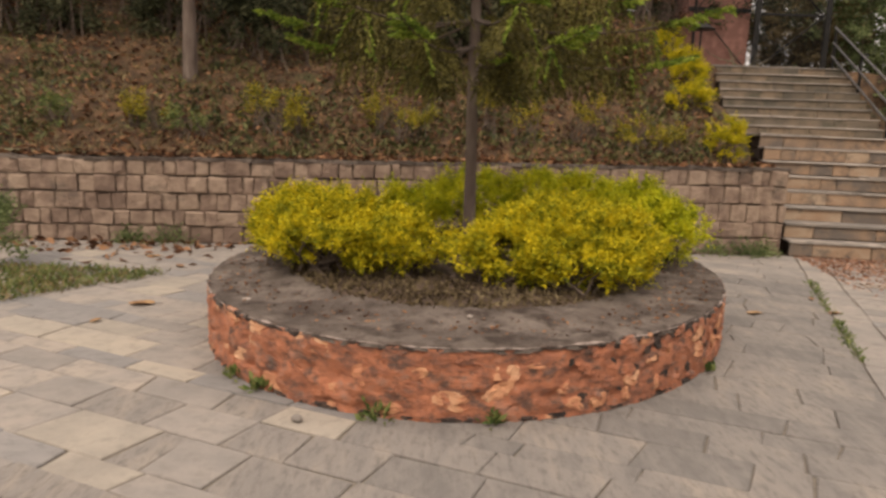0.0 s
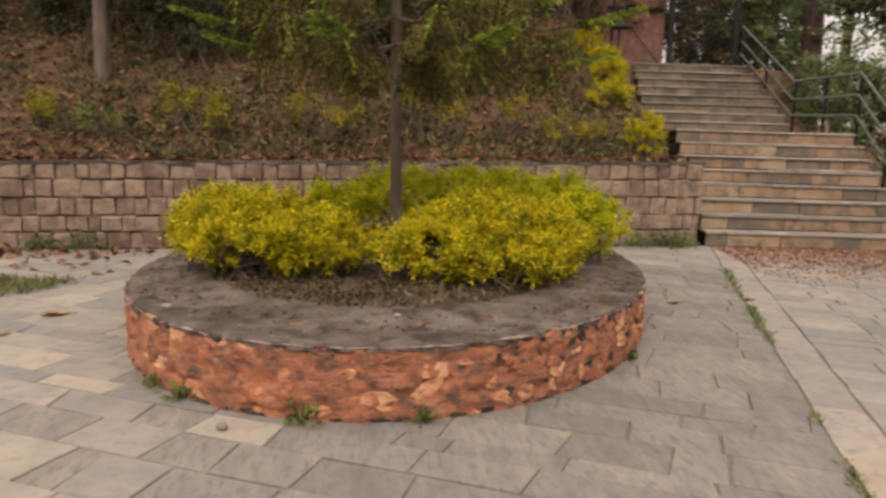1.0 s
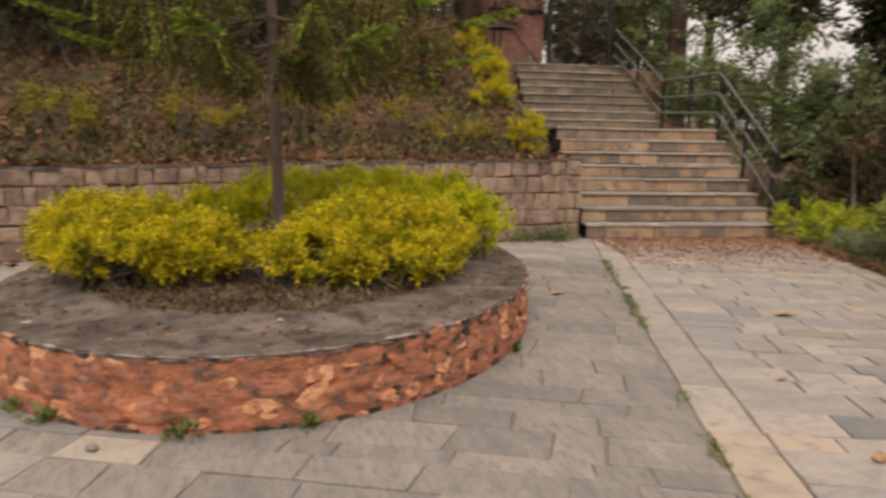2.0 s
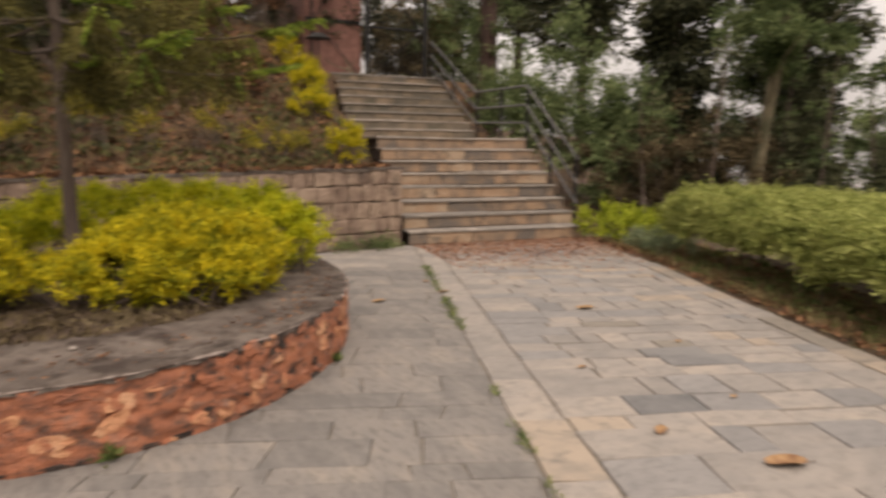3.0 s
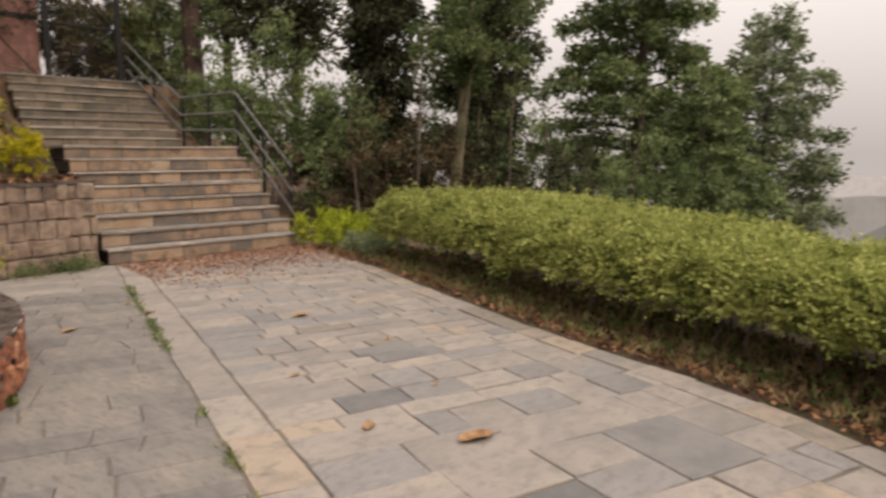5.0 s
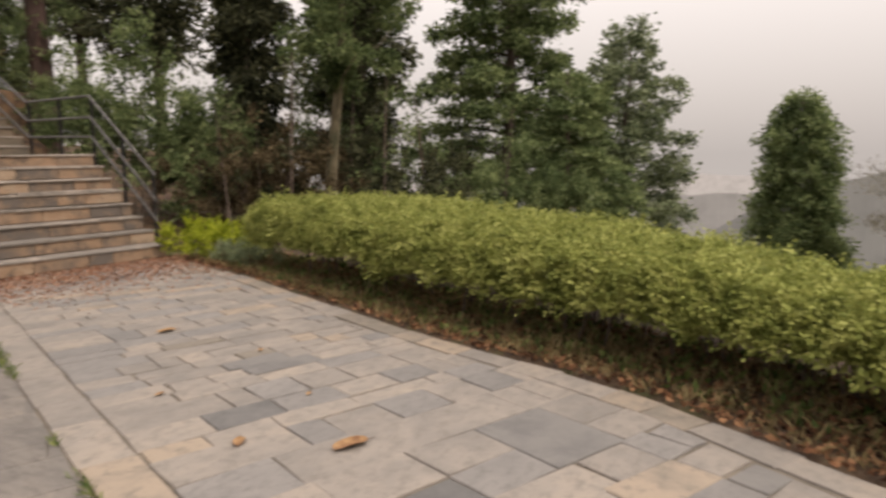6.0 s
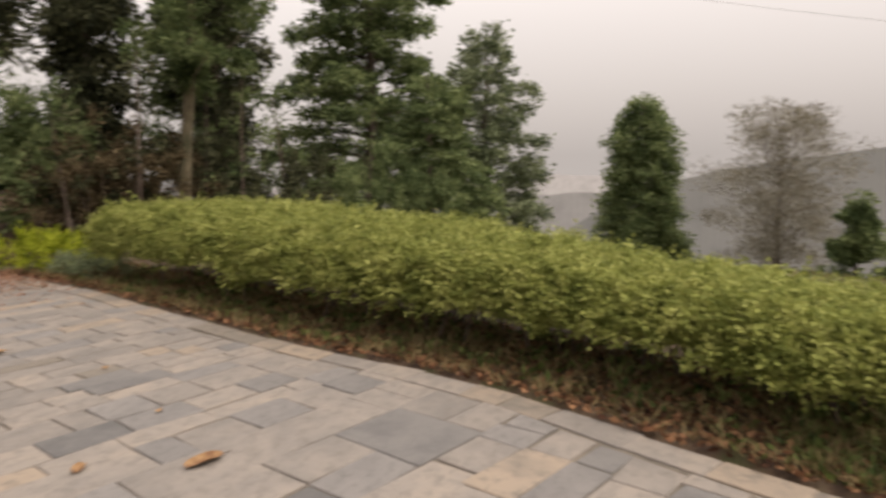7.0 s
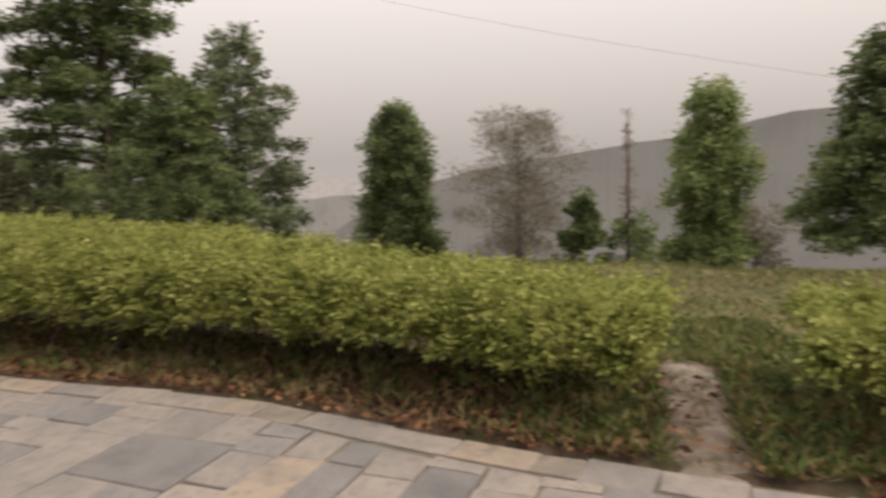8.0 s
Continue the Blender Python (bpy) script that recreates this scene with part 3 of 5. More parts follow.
def shrub(name, label, balls, n, size, mat, base, stems=14, up=0.8, group="", squash=0.3, width=0.5, floor_z=None, category="shrub"):
    ob = thing(name, label, category, group)
    p, d = blob_points(balls, n, squash)
    jit = np.array([noise.noise((q[0] * 5, q[1] * 5, q[2] * 5)) + .9 * noise.noise((q[0] * 13, q[1] * 13, q[2] * 13)) for q in p])
    p = p + d * (jit * 0.42 * np.mean([b[1][2] for b in balls]))[:, None]
    if floor_z is not None:
        k = p[:, 2] > floor_z
        p, d = p[k], d[k]
    zlo, zhi = p[:, 2].min(), p[:, 2].max()
    thin = rng.random(len(p)) < np.clip((p[:, 2] - zlo) / (zhi - zlo) * 1.7 - .02, 0, 1)
    p, d = p[thin], d[thin]
    P, A, sz = sprigs(p, d, up, size, 8, 1.1, 9, 2.5)
    tagged(leaf_mesh("foliage", P, A, sz, mat, ob, width), kind="stuff")
    bm = bmesh.new()
    b = np.array(base, float)
    for _ in range(stems):
        c, r = balls[rng.integers(len(balls))]
        top = np.array(c) + unit(rng.normal(size=3)) * np.array(r) * 0.75
        top[2] = max(top[2], b[2] + 0.1)
        foot = np.array((c[0], c[1], b[2])) + np.array((*(rng.normal(size=2) * 0.3 * np.array(r[:2])), -0.03))
        tube(bm, wobble(foot, top, 4, 0.02), [0.011, 0.008, 0.006, 0.003], 5)
    tagged(part("branchwork", bm, M_TWIG, ob), kind="stuff")
    return ob


Z0 = PL_H + 0.03
G = "golden shrubs in the planter"
shrub("golden_shrub", "dense clipped golden-yellow shrub growing in the oval planter", [((-0.60, 4.36, 0.66), (.46, .38, .19)), ((-0.86, 4.45, .66), (.28, .30, .17)), ((-0.20, 4.12, .60), (.30, .26, .13)), ((-.58, 4.06, .60), (.36, .26, .15)), ((.02, 4.2, .58), (.18, .16, .09))], 62000, .028, M_GOLD, (-.55, 4.4, Z0), 70, group=G)
shrub("golden_shrub", "dense clipped golden-yellow shrub beside the young conifer", [((0.92, 4.12, 0.66), (.46, .36, .22)), ((0.58, 3.98, .58), (.32, .26, .14)), ((1.24, 4.14, .60), (.28, .28, .17)), ((.92, 3.88, .57), (.40, .25, .14)), ((.28, 4.02, .53), (.16, .16, .08))], 62000, .028, M_GOLD, (.95, 4.1, Z0), 70, group=G)
shrub("golden_shrub", "long crescent of greener golden shrub behind the conifer trunk", [((-0.10, 5.62, .62), (.30, .28, .19)), ((0.45, 5.85, .69), (.48, .32, .22)), ((1.10, 5.75, .72), (.48, .38, .23)), ((1.62, 5.3, .67), (.38, .42, .24)), ((1.72, 4.85, .62), (.27, .32, .24))], 76000, .028, M_GOLDGREEN, (.9, 5.6, Z0), 80, group=G)

# hedge along the pavement
def hedge(name, ys, label, n, height, depth):
    ob = thing(name, label, "hedge")
    y = rng.uniform(ys[0], ys[1], n)
    k = rng.random(n)
    p = np.empty((n, 3))
    d = np.empty((n, 3))
    ex = np.array([edge_x(v) for v in y])
    H, D = height(y), depth(y)
    prof = rng.random(n)
    lumps = np.array([noise.noise((a * 2.2, b * 3, 1)) for a, b in zip(y, prof * 2)])
    # profile: front face, rounded shoulder, top, back
    ang = np.where(prof < .42, prof / .42 * 1.2, np.where(prof < .86, 1.2 + (prof - .42) / .44 * .8, 2.0 + (prof - .86) / .14 * 1.1))
    ca, sa = np.cos(ang), np.sin(ang)
    sx = -np.sign(ca) * np.abs(ca) ** .45
    sz = np.abs(sa) ** .55
    top = (prof >= .42) & (prof < .86)
    sx = np.where(top, -.9 + 1.8 * (prof - .42) / .44, sx)
    sz = np.where(top, 1 - .10 * sx ** 4, sz)
    jitter = 1 - .24 * rng.random(n) ** 1.5 + .10 * lumps
    w = .30 + D / 2 + sx * D / 2 * jitter
    p[:, 0], p[:, 1] = ex + w * .924, y - w * .3825
    low = .33 + .10 * np.array([noise.noise((a * 1.7, 5, 1)) for a in y])
    p[:, 2] = low + (H - low) * sz * jitter + .035 * rng.normal(size=n) * (sz > .9)
    d[:, 0], d[:, 1], d[:, 2] = sx * .924, -sx * .38, sz
    endk = np.minimum(y - ys[0], ys[1] - y)
    keep = rng.random(n) < np.clip(endk / .12 + .3, 0, 1)
    p, d = p[keep], d[keep]
    P, A, sz = sprigs(p, d * np.array((1, 1, .4)), .06, .044, 7, 1.15, 8, 2.0)
    A[:, 2] *= .55
    tagged(leaf_mesh("foliage", P, A, sz, M_HEDGE, ob, .55), kind="stuff")
    bm = bmesh.new()
    for _ in range(int((ys[1] - ys[0]) * 14)):
        yy = rng.uniform(ys[0] + .2, ys[1] - .2)
        e, w0 = edge_x(yy), rng.uniform(.5, .3 + float(depth(np.array([yy]))[0]))
        foot = np.array((e + w0 * .924, yy - w0 * .38, -.12))
        top = foot + np.array((rng.normal() * .08, rng.normal() * .08, float(height(np.array([yy]))[0]) * .85 + .1))
        tube(bm, wobble(foot, top, 4, .025), [.013, .010, .008, .004], 5)
    tagged(part("branchwork", bm, M_TWIG, ob), kind="stuff")
    return ob


H_FN = lambda y: np.interp(y, [-5, -1.3, 0, 1, 2, 4, 6], [.50, .50, .57, .65, .72, .77, .77])
D_FN = lambda y: np.interp(y, [-5, -1.3, 0, 1, 2.5, 5, 6], [1.0, 1.0, 1.1, 1.2, 1.6, 1.7, 1.2])
hedge("hedge", (-1.42, 5.9), "long clipped green hedge with bare stems beside the pavement", 300000, H_FN, D_FN)
hedge("hedge", (-5.0, -2.02), "green hedge continuing beyond a worn gap", 90000, H_FN, D_FN)
shrub("low_shrub", "small bright lime-green shrub at the foot of the stair rail", [((7.15, 7.35, .22), (.42, .4, .22)), ((7.0, 7.0, .2), (.3, .3, .18)), ((7.5, 6.9, .2), (.4, .35, .2))], 10000, .042, M_LIME, (7.2, 7.2, -.03), 14)
shrub("creeping_shrub", "low dull green creeping shrub at the end of the hedge", [((6.85, 6.25, .12), (.30, .35, .13)), ((6.75, 5.85, .10), (.28, .32, .11))], 5000, .035, M_HAZEDULL, (6.8, 6.1, -.03), 10)


# ---- trees ----
def tree(name, label, foot, height, trunk_r, crown, clumps, per, leaf, mat, bark, lean=(0, 0), clump_r=.5, limbs=10, group="", first=.35, down=-.2, width=.5, last=1.0):
    """A tapered trunk, limbs to clumps of leaves inside a crown outline: crown(k) gives the radius at k of the height."""
    ob = thing(name, label, "tree", group)
    f = np.array(foot, float)
    top = f + np.array((lean[0], lean[1], height))
    spine = wobble(f - np.array((0, 0, .3)), top, 8, trunk_r * .16)
    bm = bmesh.new()
    tube(bm, spine, [trunk_r * (1.25 if i == 0 else 1 - .85 * i / 7) for i in range(8)], 9)
    part("trunk", bm, bark, ob)
    bm = bmesh.new()
    P, A = [], []
    for c in range(clumps):
        k = first + (last - first) * (c + rng.random()) / clumps
        a = rng.random() * math.tau
        r = crown(k) * math.sqrt(rng.random()) * (1 + .25 * rng.normal() * .5)
        on = f + (top - f) * k
        cen = on + np.array((math.cos(a) * r, math.sin(a) * r, rng.normal() * .2))
        if c % max(1, clumps // limbs) == 0 and r > .3:
            start = f + (top - f) * max(k - .08 - r / height * .4, .1)
            tube(bm, wobble(start, cen, 4, r * .06), [trunk_r * .24, trunk_r * .18, trunk_r * .12, trunk_r * .05], 5)
        cr = clump_r * (.6 + .7 * rng.random())
        d = unit(rng.normal(size=(per, 3)))
        q = cen + d * cr * np.array((1, 1, .55)) * (rng.random((per, 1)) ** .4)
        P.append(q)
        A.append(d + np.array((math.cos(a) * .6, math.sin(a) * .6, down)) + rng.normal(size=(per, 3)) * .4)
    tagged(part("branchwork", bm, bark, ob), kind="stuff")
    P, A = np.concatenate(P), np.concatenate(A)
    tagged(leaf_mesh("crown", P, A, leaf * (.6 + .8 * rng.random(len(P))), mat, ob, width), kind="stuff")
    return ob


def bough_tree(name, label, foot, height, trunk_r, crown, boughs, leaves, leaf, mat, bark, first=.08, rise=.25, sag=.35, group="", lean=(0, 0), flat=.10, width=.5):
    """A tapered trunk with long boughs in loose tiers; each bough carries flat sprays of leaves towards its tip."""
    ob = thing(name, label, "tree", group)
    f = np.array(foot, float)
    top = f + np.array((lean[0], lean[1], height))
    bm = bmesh.new()
    tube(bm, wobble(f - np.array((0, 0, .3)), top, 9, trunk_r * .3), [trunk_r * (1.25 if i == 0 else 1 - .11 * i) for i in range(9)], 9)
    part("trunk", bm, bark, ob)
    bm = bmesh.new()
    P, A = [], []
    for b in range(boughs):
        k = first + (1 - first) * (b + .5 * rng.random()) / boughs
        a = b * 2.39996 + rng.normal() * .25
        L = max(crown(k) * (.62 + .5 * rng.random()), .18)
        out, side = np.array((math.cos(a), math.sin(a), 0)), np.array((-math.sin(a), math.cos(a), 0))
        o = f + (top - f) * k
        x = np.linspace(0, 1, 6)[:, None]
        line = o + out * x * L + np.array((0, 0, 1)) * L * (rise * x - sag * x ** 2) + side * L * .12 * rng.normal() * x ** 2
        r0 = trunk_r * (.10 + .22 * (1 - k))
        tube(bm, line, [r0, r0 * .8, r0 * .65, r0 * .5, r0 * .35, r0 * .15], 5)
        twigs = max(3, int(L * 7))
        per = max(8, int(leaves * L / twigs))
        for w in range(twigs):
            q = .22 + .78 * (w + rng.random()) / twigs
            c = np.array([np.interp(q * 5, range(6), line[:, e]) for e in range(3)])
            tl = (.22 + .34 * L * (1.15 - q)) * (.6 + .7 * rng.random())
            td = unit(out * (.45 + .5 * q) + side * (1 if w % 2 else -1) * (1.05 - .6 * q) + np.array((0, 0, .05 + .2 * rng.normal())))
            t = rng.random((per, 1)) ** .8
            pts = c + td * t * tl + np.array((0, 0, -1)) * tl * .25 * t ** 2 + rng.normal(size=(per, 3)) * np.array((.08, .08, flat * .8))
            P.append(pts)
            A.append(td * .8 + np.array((0, 0, -.15)) + rng.normal(size=(per, 3)) * np.array((.7, .7, .4)))
    tagged(part("branchwork", bm, bark, ob), kind="stuff")
    P, A = np.concatenate(P), np.concatenate(A)
    tagged(leaf_mesh("crown", P, A, leaf * (.6 + .8 * rng.random(len(P))), mat, ob, width), kind="stuff")
    return ob


def place_boughs(name, label, az, dist, top_z, crown, boughs, leaves, leaf, mat, bark, tr=.15, base=None, **kw):
    x, y = at_dir(math.cos(radians(az)), math.sin(radians(az)), dist)
    z = ground_z(x, y) if base is None else base
    return bough_tree(name, label, (x, y, z), top_z - z, tr, crown, boughs, leaves, leaf, mat, bark, **kw)


def at_dir(ux, uy, dist):
    return (0.45 + ux * dist, -0.55 + uy * dist)


def place_tree(name, label, az, dist, top_z, crown, clumps, per, leaf, mat, bark, tr=.15, base=None, **kw):
    x, y = at_dir(math.cos(radians(az)), math.sin(radians(az)), dist)
    z = ground_z(x, y) if base is None else base
    return tree(name, label, (x, y, z), top_z - z, tr, crown, clumps, per, leaf, mat, bark, **kw)


tall = lambda r: (lambda k: r * (1 - .55 * k) if k > .25 else r * .9)
wide = lambda r: (lambda k: r * math.sin(min(1, max(.12, 1.08 - k * .75)) * math.pi * .62))
col = lambda r: (lambda k: r * (1 if k < .8 else .65))
T = "trees beyond the hedge"
place_boughs("broadleaf_tree", "tall dark green tree with layered boughs beyond the hedge", 24.6, 17, 9.4, lambda k: 2.6 * (1.03 - k) ** .7, 88, 470, .12, M_GREEN, M_BARK, .17, group=T, first=.10, rise=.4, sag=.35, flat=.12)
place_boughs("broadleaf_tree", "smaller green tree crown with haze painted into its leaves, beside a taller one", 15.2, 19, 4.6, lambda k: 1.9 * (1.04 - k) ** .5, 50, 430, .12, M_HAZEDULL, M_BARK, .11, group=T, first=.06, rise=.4, sag=.4, flat=.13)
place_boughs("broadleaf_tree", "young yellowish-green tree with drooping layered boughs", 19.9, 14.5, 3.0, lambda k: 1.7 * (1.02 - k) ** .6, 38, 480, .10, M_GREEN, M_BARK, .07, group=T, first=.08, rise=.12, sag=.4, flat=.04)
place_boughs("column_tree", "narrow upright dark green tree standing on the slope", 2.9, 24, 2.95, lambda k: 1.5 * (1.0 - .42 * k) * min(1, (1.12 - k) * 3.2), 130, 300, .12, M_GREEN, M_BARK, .14, group=T, first=.04, rise=.6, sag=.45, flat=.16)
place_tree("ivy_tree", "dark trunk wrapped in hanging ivy beyond the rail", 45.2, 14, 7.5, col(.55), 130, 330, .10, M_DARK, M_BARK, .17, group=T, clump_r=.42, first=.12, down=-.8)
place_tree("ivy_tree", "dark tree with drooping foliage beyond the hedge", 36.3, 14.5, 7.5, col(.65), 100, 280, .10, M_DARK, M_BARK, .15, group=T, clump_r=.5, first=.1, down=-.5)
place_tree("pale_trunk_tree", "leaning pale-barked tree with sparse green leaves", 40.0, 11.6, 7.2, lambda k: .22 if k < .4 else 1.0, 120, 170, .085, M_GREEN, M_PALEBARK, .115, group=T, clump_r=.28, first=.36, lean=(.75, -.5), limbs=14)
place_tree("pale_trunk_tree", "slender grey-barked tree with sparse leaves", 37.2, 15, 7.4, col(.75), 80, 240, .10, M_GREEN, M_BARK, .1, group=T, clump_r=.5, first=.35)
place_tree("pine_tree", "tall pine with a red-brown trunk beside the gate", 59.2, 18.2, 13, lambda k: 2.4 * (1.1 - k), 70, 220, .2, M_DARK, M_REDBARK, .27, group=T, clump_r=.8, first=.45, base=1.9)
place_tree("pine_tree", "dark pine with drooping boughs behind the trees", 51.5, 24, 11, lambda k: 1.7 * (1.15 - k), 50, 200, .22, M_DARK, M_REDBARK, .2, group=T, clump_r=.8, first=.35, base=.8)
place_tree("pine_tree", "dark pine seen through nearer leaves", 56.5, 26, 12, lambda k: 1.5 * (1.15 - k), 40, 200, .22, M_DARK, M_REDBARK, .22, group=T, clump_r=.8, first=.4, base=.8)
place_tree("bare_tree", "nearly leafless grey-brown tree on the slope", -6.9, 22, 2.5, lambda k: 1.95 * math.sin(min(k + .12, 1) * 2.5), 170, 150, .12, M_GREYTWIG, M_TWIG, .05, group=T, clump_r=.55, first=.12, limbs=150, down=.7, width=.16)
place_tree("small_conifer", "small dark green conifer on the slope", -12, 20, -.1, lambda k: .85 * (1.1 - k), 45, 150, .12, M_GREEN, M_BARK, .06, group=T, clump_r=.3, first=.05)
place_tree("dead_spire", "thin dead brown conifer trunk with ivy at its foot", -15.6, 20, 2.4, lambda k: .5, 22, 110, .12, M_GREEN, M_REDBARK, .07, group=T, clump_r=.28, first=.02, last=.36)
place_tree("dead_spire", "thin dead brown conifer top", -15.6, 20.3, 2.2, lambda k: .25 * (1.1 - k), 40, 16, .1, M_DRYLEAF, M_REDBARK, .05, group=T, clump_r=.12, first=.3, limbs=40, width=.2)
place_boughs("pale_green_tree", "upright pale green tree on the lawn edge", -21.8, 16, 2.6, lambda k: 1.05 * (1.05 - .4 * k) * (.8 + .2 * math.sin(k * 14)) * min(1, (1.1 - k) * 3.2), 84, 480, .10, M_MID, M_PALEBARK, .09, group=T, first=.06, rise=.4, sag=.45, flat=.12)
place_tree("bare_bush", "small leafless brown bush on the slope", -25, 17, -.1, lambda k: .7, 40, 60, .09, M_GREYTWIG, M_TWIG, .04, group=T, clump_r=.3, first=.2, limbs=30)
place_boughs("broadleaf_tree", "spreading green tree on the lawn edge", -34.6, 14, 3.1, lambda k: 2.1 * (1.05 - .75 * k), 70, 480, .10, M_GREEN, M_BARK, .14, group=T, first=.16, rise=.4, sag=.4, flat=.10)
S = "bushes below the stairs"
def bush_at(name, label, az, dist, z0, z1, r, n, size, mat, group=""):
    x, y = at_dir(math.cos(radians(az)), math.sin(radians(az)), dist)
    zc, rz = (z0 + z1) / 2, (z1 - z0) / 2
    balls = [((x + rng.normal() * r * .45, y + rng.normal() * r * .45, zc + rng.normal() * rz * .35), (r * .6, r * .6, rz * .6)) for _ in range(7)]
    return shrub(name, label, balls, n, size, mat, (x, y, z0), 16, .3, group, .5)
bush_at("broadleaf_bush", "large mid-green bush behind the stair rail", 53.6, 14.3, .2, 3.3, 1.1, 12000, .11, M_GREEN, S)
bush_at("broadleaf_bush", "large mid-green bush behind the stair rail", 49.6, 13.6, .0, 2.7, 1.0, 10000, .11, M_GREEN, S)
bush_at("broadleaf_bush", "green bush at the foot of the pine", 57.8, 15.8, 1.0, 3.0, .75, 8000, .09, M_GREEN, S)
bush_at("dark_bush", "dark leafy thicket under the leaning tree", 38.5, 15.5, .0, 2.4, 1.2, 9000, .10, M_GREEN, S)
bush_at("broadleaf_bush", "bright green bush beside the upper rail", 61.6, 21, 1.5, 5.2, 1.1, 7000, .11, M_MID, S)
bush_at("dark_bush", "dark tangled undergrowth below the rail", 46.5, 13, -.1, 1.5, 1.0, 9000, .08, M_BROWNLEAF, S)
bush_at("dark_bush", "dark tangled undergrowth under the trees", 41, 12.3, -.1, 1.9, 1.3, 9000, .08, M_BROWNLEAF, S)
bush_at("dark_bush", "dark tangled undergrowth under the trees", 34, 12.5, -.1, 1.9, 1.5, 12000, .08, M_DARK, S)
bush_at("dark_bush", "dark undergrowth with dry stems under the trees", 28.5, 13.5, -.2, 1.6, 1.3, 10000, .08, M_GREEN, S)
bush_at("dark_bush", "dark undergrowth with dry stems under the trees", 22, 14, -.2, 1.0, 1.4, 6000, .09, M_GREEN, S)
bush_at("dark_bush", "dark brown-green thicket behind the gate", 67, 20, 2.5, 6.4, 1.6, 9000, .12, M_DARK, S)
bush_at("dark_bush", "dark brown-green thicket behind the gate", 63.5, 21.5, 2.5, 6.4, 1.6, 9000, .12, M_DARK, S)
bush_at("dark_bush", "dark brown-green thicket behind the gate", 65.5, 19.5, 2.5, 5.0, 1.3, 9000, .12, M_DRYGRASS, S)
for az, dist, hgt, lean in ((42.6, 11, 2.9, .1), (46.8, 11.5, 2.2, -.15), (43.6, 11.8, 2.4, .3), (35.2, 11.5, 2.6, .1), (31, 12.5, 2.4, -.2), (37.8, 12.2, 4.2, .15), (25.5, 13, 2.2, .2)):
    place_tree("sapling", "thin bare brown sapling among the undergrowth", az, dist, hgt, lambda k: .3, 7, 45, .08, M_DARK if az > 40 else M_GREEN, M_BARK, .035, group="saplings under the trees", clump_r=.22, first=.35, lean=(lean, -lean))
bush_at("broadleaf_bush", "green bush between the gate and the pine", 61.2, 18.6, 2.0, 6.0, .9, 7000, .11, M_GREEN, S)
bush_at("dark_bush", "dark brown thicket beside the brick building", 74.5, 17.6, 2.6, 6.6, 1.0, 7000, .11, M_DARK, S)
bush_at("dark_bush", "dark brown thicket beside the brick building", 78.5, 17, 2.6, 6.4, 1.1, 7000, .11, M_DARK, S)


